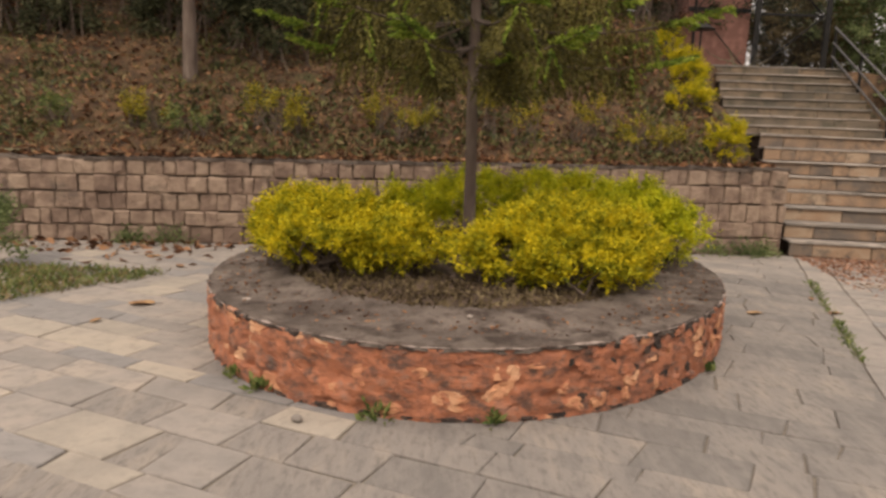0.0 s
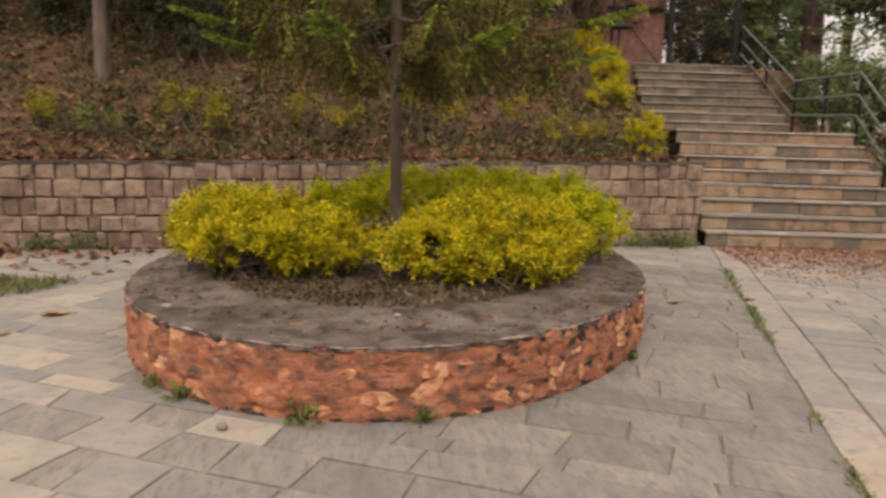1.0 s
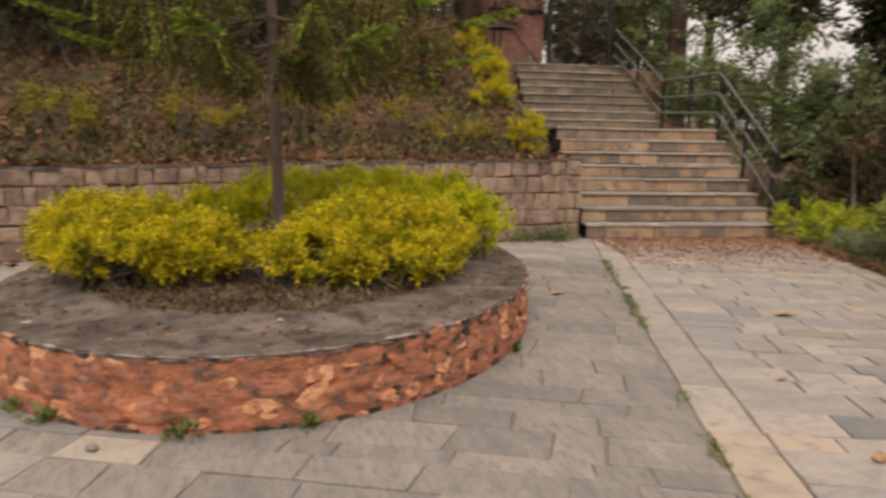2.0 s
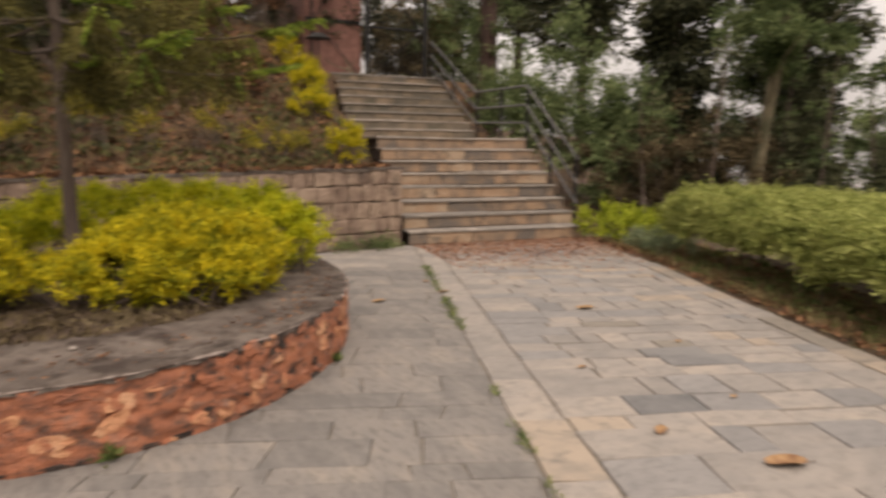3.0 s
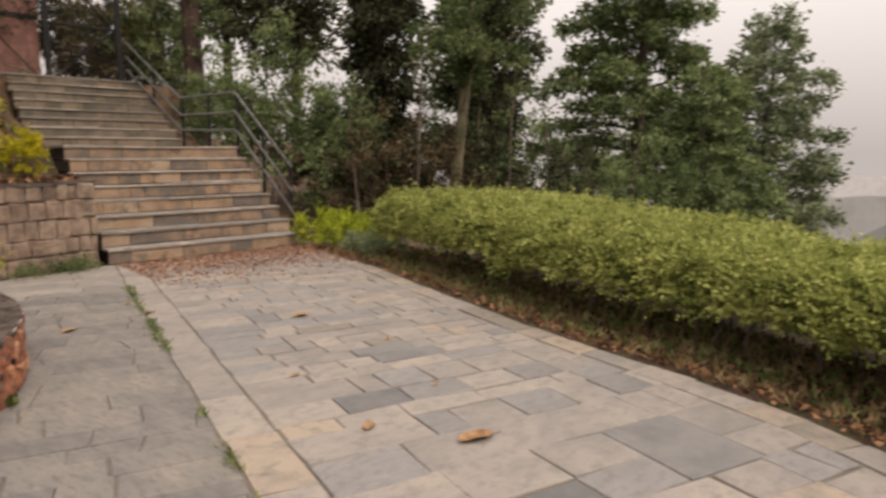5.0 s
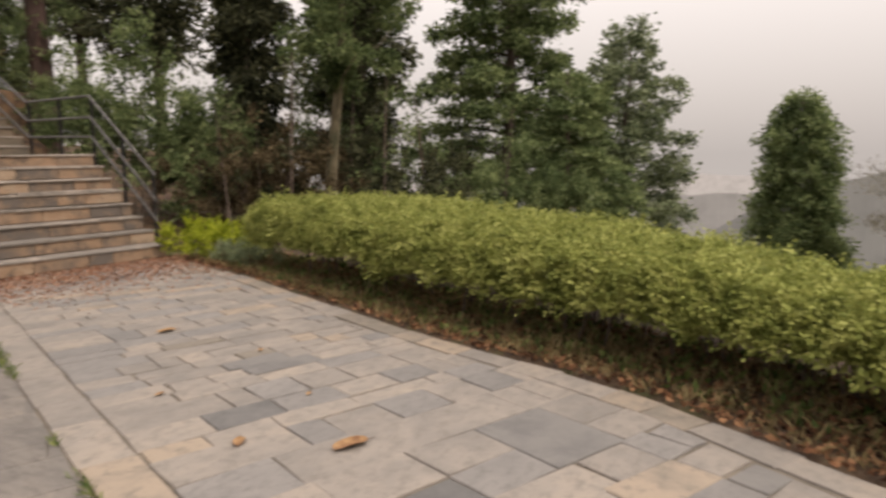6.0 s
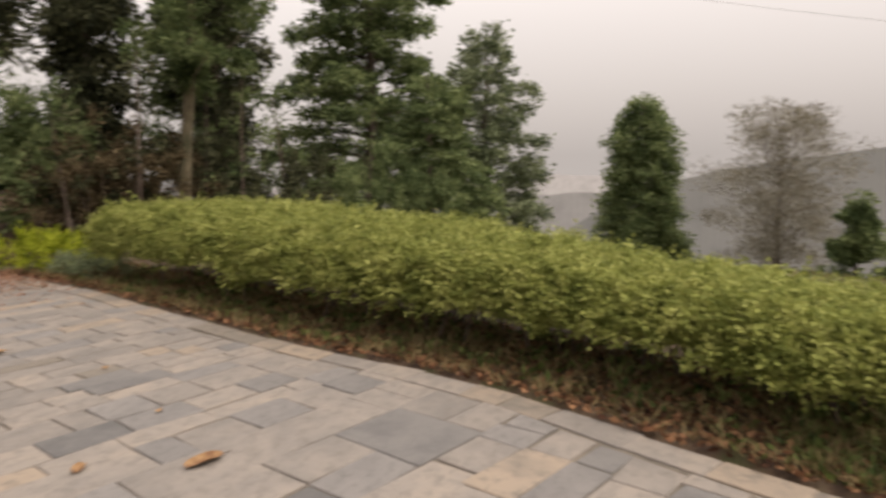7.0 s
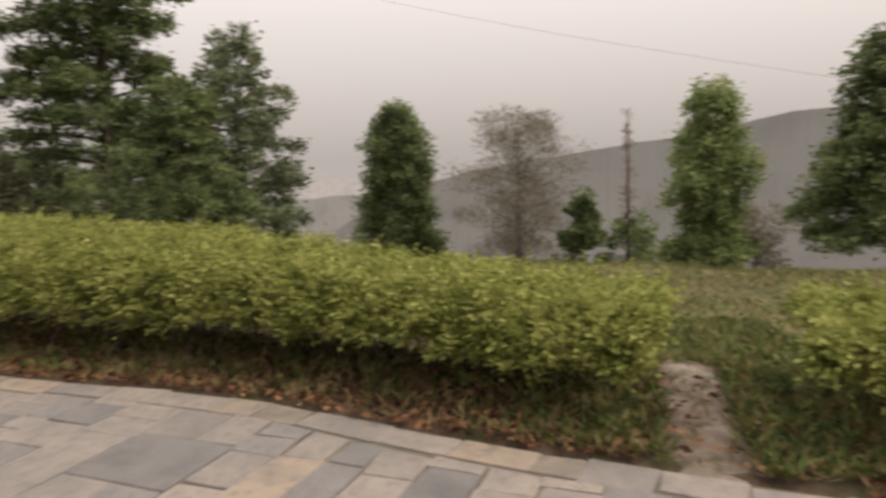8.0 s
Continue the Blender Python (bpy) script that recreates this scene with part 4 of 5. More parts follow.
# ---- young conifer in the planter ----
def conifer():
    ob = thing("conifer_tree", "young whorled conifer with drooping green fronds in the planter", "tree")
    foot, top = np.array((0.33, 4.80, PL_H)), np.array((0.29, 4.85, 3.75))
    bm = bmesh.new()
    tube(bm, wobble(foot - np.array((0, 0, .1)), top, 9, .006), [.052, .046, .042, .040, .037, .032, .026, .02, .008], 10)
    part("trunk", bm, M_BARK, ob, "grey-brown ringed bark")
    for z, R, nb, phase in ((1.78, .62, 3, .22), (1.88, 1.45, 6, .08), (2.06, 1.5, 7, .55), (2.26, 1.4, 6, .2), (2.52, 1.15, 5, .7), (2.85, .85, 5, .3), (3.2, .55, 5, .9), (3.5, .32, 5, .2)):
        for b in range(nb):
            a = math.tau * (b + phase + rng.normal() * .08) / nb
            out = np.array((math.cos(a), math.sin(a), 0))
            side = np.array((-out[1], out[0], 0))
            L = R * (.8 + .3 * rng.random())
            k = np.linspace(0, 1, 7)[:, None]
            o = foot + (top - foot) * ((z - foot[2]) / (top[2] - foot[2]))
            spine = o + out * k * L + np.array((0, 0, 1)) * (-.16 * k * (1 - k) * 2 * L * .7 + .08 * k ** 3 - .08 * k) + side * .06 * rng.normal() * k ** 2
            bm = bmesh.new()
            tube(bm, spine, [.013, .011, .010, .009, .007, .006, .003], 5)
            branch = part("branch", bm, M_TWIG, ob)
            P, A, Q, B = [], [], [], []
            m = int(L / .030)
            for i in range(m):
                f = .30 + .70 * (i + rng.random()) / m
                j = f * 6
                i0 = min(int(j), 5)
                c = spine[i0] + (spine[i0 + 1] - spine[i0]) * (j - i0)
                for sgn in (-1, 1):
                    tip_part = f > .74 + .05 * rng.normal()
                    ln = (.15 if f < .74 else .12) * min(1, (1.12 - f) * 2.6) * (.75 + .5 * rng.random()) * (1.15 if f < .74 else 1.1)
                    d = unit(side * sgn * (.55 if f < .74 else .8) + out * (.25 if f < .74 else .6) + np.array((0, 0, -.75 if f < .74 else .05)) + rng.normal(size=3) * .10)
                    nn = max(5, int(ln / .0075))
                    t = np.linspace(.05, 1, nn)[:, None]
                    pts = c + d * t * ln + np.array((0, 0, -1)) * (t ** 2) * ln * (.4 if f < .74 else .15)
                    aim = d + rng.normal(size=(nn, 3)) * .30
                    (Q if tip_part else P).append(pts)
                    (B if tip_part else A).append(aim)
            cov = np.linspace(0, 1, 160)[:, None]
            base_p = np.column_stack([np.interp(1.6 + cov[:, 0] * 4.4, range(7), spine[:, q3]) for q3 in range(3)])
            P.append(base_p)
            A.append(np.tile(out + np.array((0, 0, .5)), (160, 1)) + rng.normal(size=(160, 3)) * .6)
            if P:
                leaf_mesh("needles", np.concatenate(P), np.concatenate(A), .036, M_FIR, branch, .36)
            if Q:
                leaf_mesh("young_needles", np.concatenate(Q), np.concatenate(B), .04, M_FIRTIP, branch, .4, "fresh lighter green tips")
    return ob


conifer()

# ---- stair rail: three pipes on posts ----
rail = thing("stair_rail", "grey galvanised pipe handrail with three bars beside the stairs", "handrail")
JOINTS = [((7.02, 7.98), (.46, .76, 1.12)), ((7.47, 10.0), (1.72, 2.03, 2.36)), ((7.34, 11.5), (1.75, 2.02, 2.33)), ((7.50, 13.75), (3.02, 3.27, 3.56))]
for lvl in range(3):
    bm = bmesh.new()
    tube(bm, [(*p, z[lvl]) for p, z in JOINTS], [.021] * 4, 8)
    part("rail_pipe", bm, M_STEEL, rail, smooth=True)
for p, q, f, zf in ((0, 1, .05, .15), (0, 1, .5, .8), (0, 1, 1, 1.38), (1, 2, .5, 1.4), (2, 3, 0, 1.4), (2, 3, .5, 2.0), (2, 3, 1, 2.7)):
    (pa, za), (pb, zb) = JOINTS[p], JOINTS[q]
    x, y, z = pa[0] + (pb[0] - pa[0]) * f, pa[1] + (pb[1] - pa[1]) * f, za[2] + (zb[2] - za[2]) * f
    bm = bmesh.new()
    tube(bm, [(x + .03, y, zf - .25), (x + .03, y, z)], [.026, .026], 8)
    part("post", bm, M_BLACK, rail, "dark iron post")


# ---- gate, brick building and odds at the head of the stairs ----
def box(bm, x0, x1, y0, y1, z0, z1, rot=None):
    v = [bm.verts.new((x, y, z)) for z in (z0, z1) for x, y in ((x0, y0), (x1, y0), (x1, y1), (x0, y1))]
    for f in ((3, 2, 1, 0), (4, 5, 6, 7), (0, 1, 5, 4), (1, 2, 6, 5), (2, 3, 7, 6), (3, 0, 4, 7)):
        bm.faces.new([v[i] for i in f])


TZ = 2.76
gate = thing("metal_gate", "tall dark iron mesh gate closing the head of the stairs", "gate")
for nm, x0, x1, z0, z1 in (("gate_post", 6.46, 6.58, TZ - .1, 5.6), ("gate_post", 7.93, 8.05, TZ - .1, 5.6), ("gate_frame", 6.60, 7.90, TZ + .06, TZ + .11), ("gate_frame", 6.60, 7.90, 3.95, 4.0), ("gate_frame", 6.60, 7.90, 5.3, 5.35)):
    bm = bmesh.new()
    box(bm, x0, x1, 14.98, 15.04, z0, z1)
    bmesh.ops.bevel(bm, geom=bm.edges[:], offset=.006, segments=1, affect="EDGES")
    part(nm, bm, M_BLACK, gate)
for i in range(27):
    x = 6.62 + i * 1.26 / 26
    bm = bmesh.new()
    tube(bm, [(x, 15.0, TZ + .08), (x, 15.0, 5.33)], [.006, .006], 5)
    part("gate_bar", bm, M_BLACK, gate)
for a, b in (((6.6, TZ + .1), (7.9, 3.97)), ((6.6, 5.3), (7.9, 3.97))):
    bm = bmesh.new()
    tube(bm, [(a[0], 15.03, a[1]), (b[0], 15.03, b[1])], [.018, .018], 6)
    part("gate_brace", bm, M_BLACK, gate)
house = thing("brick_building", "red brick building wall with dark iron framing beside the gate", "building")
bm = bmesh.new()
box(bm, 5.12, 6.44, 15.2, 18.4, TZ - .3, 6.2)
part("wall", bm, M_BRICK, house)
bm = bmesh.new()
box(bm, 5.0, 6.55, 15.1, 18.5, 6.2, 6.35)
part("roof", bm, M_RIM, house)
bm = bmesh.new()
box(bm, 5.12, 6.44, 15.17, 15.2, 4.02, 4.10)
part("band", bm, M_BLACK, house, "dark horizontal band")
for a, b in (((5.25, TZ), (5.25, 6.1)), ((5.32, 4.0), (6.4, TZ + .1)), ((5.32, 4.1), (6.3, 5.6)), ((6.36, 4.1), (5.4, 5.6))):
    bm = bmesh.new()
    tube(bm, [(a[0], 15.12, a[1]), (b[0], 15.12, b[1])], [.028 if a[0] == b[0] else .014] * 2, 6)
    part("brace", bm, M_BLACK, house, "thin dark iron bar")
lamp = thing("garden_canopy", "small dark round canopy on a thin iron post", "canopy")
bm = bmesh.new()
tube(bm, [(5.02, 14.0, TZ - .2), (5.02, 14.0, 3.5)], [.02, .02], 6)
part("post", bm, M_BLACK, lamp)
bm = bmesh.new()
bmesh.ops.create_cone(bm, cap_ends=True, segments=20, radius1=.27, radius2=.09, depth=.11, matrix=Matrix.Translation((5.02, 14.0, 3.52)))
part("shade", bm, M_BLACK, lamp)
pile = thing("branch_pile", "dry grey branches lying at the gate", "branches")
for _ in range(9):
    a = np.array((5.5 + rng.random() * .9, 14.3 + rng.random() * .4, TZ + .02))
    bm = bmesh.new()
    tube(bm, wobble(a, a + np.array((rng.normal() * .5, rng.normal() * .15, .12 + .35 * rng.random())), 5, .03), [.018, .015, .012, .009, .005], 5)
    part("branch", bm, M_PALEBARK, pile)

# ---- paving ----
paving = thing("pavement", "paving of worn grey and buff slate slabs with sandy joints", "pavement", kind="structure")
outline = [(-7.5, -4.5), (1.8, -4.5)] + [(x + .02, y) for x, y in EDGE] + [tuple(ST_L + ST_E * 2.7 + ST_G * .06), tuple(ST_L + ST_G * .06), tuple(WALL_B + np.array((0, .05))), tuple(WALL_A + np.array((0, .05)))]
verts = [(*p, -.011) for p in outline] + [(*p, -.12) for p in outline]
n = len(outline)
faces = [tuple(range(n))] + [(k, k + n, (k + 1) % n + n, (k + 1) % n) for k in range(n)]
link_mesh("bed", verts, faces, M_JOINT, paving)
rest_v, rest_f = [], []
budget = {"right": 0, "left": 0}


def lay(poly, near, mat=None, thick=.05, key=None):
    if len(poly) < 3 or area(poly) < .004:
        return
    c = np.mean(poly, axis=0)
    poly = [p + (c - p) / max(np.linalg.norm(c - p), .01) * .004 + rng.normal(size=2) * .005 for p in poly]
    z = rng.normal() * .0013
    v, f = slab_mesh(poly, -thick, z, .005)
    if near and (key is None or budget[key] < 299):
        if key:
            budget[key] += 1
        link_mesh("slab", v, f, mat or M_SLAB, paving)
    else:
        o = len(rest_v)
        rest_f.extend(tuple(i + o for i in ff) for ff in f)
        rest_v.extend(v)


def edge_clip(poly, inset):
    c = np.mean(poly, axis=0)
    k = int(np.clip(np.searchsorted([p[1] for p in EDGE], c[1] - (c[0] - edge_x(c[1])) * .38) - 1, 0, len(EDGE) - 2))
    a, b = np.array(EDGE[k]), np.array(EDGE[k + 1])
    t = (b - a) / np.linalg.norm(b - a)
    off = np.array((-t[1], t[0])) * inset
    return clip(poly, a + off, b + off)


front_a, front_b = ST_L + ST_E * 4 - ST_G * .005, ST_L - ST_E * .05 - ST_G * .005
# plaza between strip and hedge
COURSES = [-7.0 + .25 * k for k in range(22)] + [-1.32, -1.06, -.50, -.16, .13, .31, .56, .85, 1.03, 1.22, 1.40, 1.57, 1.77]
while COURSES[-1] < 7.2:
    COURSES.append(COURSES[-1] + float(np.clip(rng.normal(.20, .04), .13, .3)))
for u, u1 in zip(COURSES, COURSES[1:]):
    v0 = 0.0
    while v0 < 4.6:
        ln = float(np.clip(rng.normal(.35, .12), .16, .8))
        if abs(u + .50) < .01 and v0 > .25 and v0 < .5:
            ln = 1.3
        if u1 - u > .5:
            ln = 1.32 - v0 if .7 < v0 < 1.2 else .46 if v0 < 1.9 else ln
        rows = [(u, u1)] if u1 - u < .4 or 1.3 < v0 < 1.7 else [(u, u + (u1 - u) * .45), (u + (u1 - u) * .45, u1)]
        for b0, b1 in rows:
            k = rng.normal(size=2) * .012
            poly = [STRIP_A + STRIP_ACROSS * (.265 + a) + STRIP_DIR * b for a, b in ((v0, b0), (v0 + ln, b0), (v0 + ln, b1 + k[0]), (v0, b1 + k[1]))]
            poly = edge_clip(poly, .20)
            if len(poly) > 2:
                poly = clip(poly, front_a, front_b)
            if len(poly) > 2:
                c = np.mean(poly, axis=0)
                dark = min(np.hypot(*(c - np.array(q))) for q in ((3.55, .75), (3.1, 2.1), (3.75, 2.7))) < .2 or rng.random() < .035
                lay(poly, c[1] > -1.6, M_SLABDARK if dark else M_EDGE if rng.random() < .07 else M_SLABGREY if rng.random() < .22 else None, key="right")
        v0 += ln
# border strip
u = -7.0
while u < 5.9:
    ln = float(np.clip(rng.normal(.48, .14), .25, .8))
    poly = [STRIP_A + STRIP_ACROSS * a + STRIP_DIR * b for a, b in ((.01, u), (.255, u), (.255, u + ln), (.01, u + ln))]
    poly = clip(poly, front_a, front_b)
    lay(poly, u > -2.5, M_EDGE if rng.random() < .1 else None)
    u += ln
# edging along the hedge
s_pts = np.array(EDGE)
seg = np.linalg.norm(np.diff(s_pts, axis=0), axis=1)
cum = np.concatenate([[0], np.cumsum(seg)])


def edge_at(s, w):
    x, y = np.interp(s, cum, s_pts[:, 0]), np.interp(s, cum, s_pts[:, 1])
    x2, y2 = np.interp(s + .3, cum, s_pts[:, 0]), np.interp(s + .3, cum, s_pts[:, 1])
    x1, y1 = np.interp(s - .3, cum, s_pts[:, 0]), np.interp(s - .3, cum, s_pts[:, 1])
    t = unit(np.array((x2 - x1, y2 - y1)))
    return np.array((x, y)) + np.array((-t[1], t[0])) * w


s = 0.0
while s < cum[-1] - .1:
    ln = float(np.clip(rng.normal(.34, .08), .2, .5))
    wdt = .19 + rng.normal() * .012
    lay([edge_at(s, -.01 + rng.normal() * .012), edge_at(s + ln, -.01 + rng.normal() * .012), edge_at(s + ln, wdt), edge_at(s, wdt)][::1], s > 1.0, M_EDGE if rng.random() < .55 else None, .09)
    s += ln
# older paving round the planter
ang = radians(-23)
RU, RV = np.array((math.cos(ang), math.sin(ang))), np.array((-math.sin(ang), math.cos(ang)))
strip_a, strip_b = STRIP_A - STRIP_DIR * 9 - STRIP_ACROSS * .0, STRIP_A + STRIP_DIR * 9 - STRIP_ACROSS * .0
v0 = -8.0
while v0 < 12.5:
    hgt = float(np.clip(rng.normal(.235, .055), .14, .38))
    u = -10.0 + rng.random() * .4
    sk_was = 0.0
    while u < 8.0:
        ln = float(np.clip(rng.normal(.42, .15), .18, .9))
        sk = rng.normal() * .025
        poly = [RU * a + RV * b for a, b in ((u, v0), (u + ln, v0), (u + ln + sk, v0 + hgt), (u + sk_was, v0 + hgt))]
        sk_was = sk
        c = np.mean(poly, axis=0)
        u += ln
        if c[0] < -7.3 or c[1] < -4.3:
            continue
        d = c - PL_C
        if (np.dot(d, PL_LONG) / PL_A) ** 2 + (np.dot(d, PL_SHORT) / PL_B) ** 2 < .75:
            continue
        poly = clip(poly, strip_a, strip_b)
        if len(poly) > 2:
            poly = clip(poly, WALL_B + WALL_DIR * 1 - np.array((0, .01)), WALL_A - np.array((0, .01)))
        if len(poly) > 2:
            poly = clip(poly, front_a, front_b)
        # Darker slabs become more frequent towards +x.
        lay(poly, c[1] > 1.1 and c[0] > -3.6 and c[1] < 6.6, M_SLABDEEP if rng.random() < (c[0] + 1.3) / 1.3 else M_CREAM if rng.random() < .2 else M_SLABGREY if rng.random() < .35 else None, key="left")
    v0 += hgt
if rest_f:
    tagged(link_mesh("outer_slabs", rest_v, rest_f, M_SLAB_REST, paving), kind="stuff")

# ---- loose growth, litter ----
def surf_leaves(name, label, xy, zf, size, mat, lift=.01, upright=0.0, width=.5, category="litter"):
    n = len(xy)
    p = np.array([(x, y, zf(x, y) + lift) for x, y in xy])
    aim = rng.normal(size=(n, 3))
    aim[:, 2] = np.abs(aim[:, 2]) * .25 + upright * 2.2
    ob = leaf_mesh(name, p, aim, size * (.5 + rng.random(n)), mat, None, width)
    return tagged(ob, label, category, kind="stuff")


def scatter(n, x0, x1, y0, y1):
    return np.column_stack([rng.uniform(x0, x1, n), rng.uniform(y0, y1, n)])


flat = lambda x, y: 0.0
bank_xy = np.array([(x, wall_y(x) + .15 + r) for x, r in zip(rng.uniform(-9, 3.9, 42000), rng.random(42000) ** 1.3 * 7)])
surf_leaves("bank_dry_leaves", "brown dry leaves lying over the bank", bank_xy[:19000], bank_z, .07, M_DRYLEAF, .015, .08)
surf_leaves("bank_dry_grass", "straw-coloured dry grass on the bank", bank_xy[19000:27000], bank_z, .12, M_DRYGRASS, 0, .6, .10, "grass")
surf_leaves("bank_brown_stalks", "withered brown stalks on the bank", bank_xy[27000:33000], bank_z, .12, M_BROWNLEAF, 0, .6, .14, "grass")
green_xy = np.array([p for p in bank_xy[33000:] if noise.noise((p[0] * .9, p[1] * .9, 5)) > -.05 - .1 * (p[0] < -2)])
surf_leaves("bank_weeds", "low green weeds among the leaf litter", np.repeat(green_xy, 3, 0) + rng.normal(size=(len(green_xy) * 3, 2)) * .05, bank_z, .085, M_BANKWEED, .02, .35, .35, "weeds")
top_xy = np.array([(x, wall_y(x) + .05 + rng.random() * .3) for x in rng.uniform(-7, 4, 1500)])
surf_leaves("wall_top_leaves", "dry leaves gathered along the wall top", top_xy, lambda x, y: wall_h((x + 7.5) * 1.0) + .03, .08, M_DRYLEAF, .008, .02)
# litter at the foot of the steps and of the wall
foot = [(ST_L + ST_E * rng.uniform(.1, 3.0) - ST_G * abs(rng.normal() * .85)) for _ in range(7500)]
surf_leaves("step_foot_leaves", "reddish dry leaves gathered at the foot of the steps", np.array(foot), flat, .03, M_REDLEAF, .003, .0)
foot = [(x, wall_y(x) - .03 - abs(rng.normal() * .45)) for x in rng.uniform(-6, -.8, 420)]
surf_leaves("wall_foot_leaves", "dry leaves along the foot of the wall", np.array(foot), flat, .085, M_DRYLEAF, .008, .0)


def hedge_bed_xy(n, y0, y1, w0, w1):
    y = rng.uniform(y0, y1, n)
    w = rng.uniform(w0, w1, n)
    ok = (rng.random(n) < .12) | (y < -2.15) | (y > -1.4)
    y, w = np.where(ok, y, 3 + y), np.where(ok, w, .5 * w + .2)
    e = np.array([edge_x(v) for v in y])
    return np.column_stack([e + w * .924, y - w * .3825])


verts, faces = [], []
ys = np.linspace(-5, 7.4, 63)
for y in ys:
    for w in (0.0, .12, .35, .7, 1.1, 1.6, 2.0):
        x, yy = edge_x(y) + w * .924, y - w * .3825
        verts.append((x, yy, (ground_z(x, yy) if w > 1.9 else -.028) - .0 + (.035 * (1 + noise.noise((x * 2, yy * 2, 0))) * (.15 if -2.2 < y < -1.35 else 1) if .05 < w < 1.9 else -.03)))
for j in range(62):
    for i in range(6):
        faces.append((j * 7 + i, j * 7 + i + 1, j * 7 + 8 + i, j * 7 + 7 + i))
tagged(link_mesh("hedge_bed", verts, faces, M_BED, smooth=True), "strip of dark soil under the hedge", "soil bed", kind="structure")
bed = lambda x, y: .01
surf_leaves("hedge_litter", "red-brown dry leaves on the soil under the hedge", hedge_bed_xy(16000, -5, 7.2, .02, 1.2), bed, .046, M_DRYLEAF, .012, .02)
surf_leaves("hedge_weeds", "small green weeds under the hedge", np.repeat(hedge_bed_xy(800, -5, 7.2, .15, 1.2), 6, 0) + rng.normal(size=(4800, 2)) * .035, bed, .06, M_GRASS, .01, .4, .4, "weeds")
surf_leaves("hedge_straw", "dry grass stalks under the hedge", hedge_bed_xy(13000, -5, 7.2, .05, 1.0), bed, .085, M_DRYGRASS, .0, .45, .10, "grass")
lawn = scatter(42000, 3.6, 14, -8, 2)
lawn = np.array([p for p in lawn if p[0] - edge_x(p[1]) > 1.0])
surf_leaves("lawn_straw", "dry straw-coloured blades in the lawn", lawn[::2], ground_z, .08, M_DRYGRASS, -.01, .45, .14, "grass")
surf_leaves("lawn_grass", "short rough grass on the lawn beyond the gap", lawn[1::2], ground_z, .085, M_GRASS, -.01, .5, .14, "grass")
# worn earth through the gap
verts, faces = [], []
for i in range(16):
    f = i / 15
    c = np.array((3.08, -1.69)) + (np.array((4.78, -2.14)) - np.array((3.08, -1.69))) * f
    for j in range(7):
        w = (j / 6 - .5) * .36 * (1 + .45 * noise.noise((f * 9, (j > 3) * 4, 3)))
        x, y = c[0] + w * .25, c[1] + w * .97
        w = (x - edge_x(y + .38)) / .924
        z = (-.004 - .03 * max(0, 1 - f * 8)) if w < 1.75 else ground_z(x, y) + .022
        verts.append((x, y, z - .02 * (2 * abs(j / 6 - .5)) ** 4 + .006 * noise.noise((x * 9, y * 9, 0))))
for i in range(15):
    for j in range(6):
        faces.append((i * 7 + j, i * 7 + j + 1, i * 7 + j + 8, i * 7 + j + 7))
tagged(link_mesh("earth_path", verts, faces, M_DIRT, smooth=True), "bare trodden earth path through the hedge gap", "path", kind="structure")
gap = np.array([(x, y) for x, y in scatter(26000, 3.0, 6.0, -3.2, -1.0) if x - edge_x(y) > .1 and abs((y + 1.69) * .967 + (x - 3.08) * .256) > .17 + .06 * noise.noise((x * 5, y * 5, 2)) - .4 * (x > 4.75)])
surf_leaves("gap_grass", "trodden green grass and weeds beside the earth path", gap[::2], lambda x, y: max(ground_z(x, y), .0 if x - edge_x(y) < 1.9 else -9), .075, M_GRASS, .0, .45, .2, "grass")
surf_leaves("gap_straw", "dry straw and stalks beside the earth path", gap[1::3], lambda x, y: max(ground_z(x, y), .0 if x - edge_x(y) < 1.9 else -9), .075, M_DRYGRASS, .0, .3, .14, "grass")
# grass patch on the old paving and weeds in joints
gp = np.array([(x, y) for x, y in scatter(16000, -5.5, -2.2, 4.3, 5.8) if (y - 4.45 - (x + 2.9) * 1.45 * (x > -2.9) - .0) > .12 * noise.noise((x * 3, y * 3, 0)) and y < 5.65 + .1 * noise.noise((x * 3, 1, 0))])
surf_leaves("grass_patch_dry", "dry blades and scraps in the grass patch", gp[::3], flat, .06, M_DRYGRASS, .0, .4, .18, "grass")
surf_leaves("grass_patch", "patch of low green grass over the paving", gp[1::2], flat, .06, M_GRASS, .0, .6, .16, "grass")
jn = []
for a, b, cnt in ((-.1, .25, 50), (.6, .75, 25), (1.9, 2.3, 60), (2.3, 3.0, 170), (3.2, 4.6, 190), (-.6, -.35, 30)):
    for _ in range(cnt):
        jn.append(STRIP_A + STRIP_DIR * (rng.uniform(a, b)) + STRIP_ACROSS * rng.normal() * (.010 + .012 * (a > 1.3)))
surf_leaves("joint_grass", "tufts of grass growing in the paving joint", np.array(jn), flat, .04, M_GRASS, .0, .5, .2, "grass")


def weed(x, y, z, r, n, mat=None, label="small green weed at the foot of the masonry"):
    ob = thing("weed", label, "weed", "weeds along the masonry")
    p = np.column_stack([x + rng.normal(size=n) * r * .35, y + rng.normal(size=n) * r * .35, z + np.abs(rng.normal(size=n)) * r * .3])
    d = p - np.array((x, y, z - .05)) + rng.normal(size=(n, 3)) * .03
    tagged(leaf_mesh("leaf_tuft", p, d, .045 * (.6 + .8 * rng.random(n)), mat or M_GRASS, ob, .4), kind="stuff")


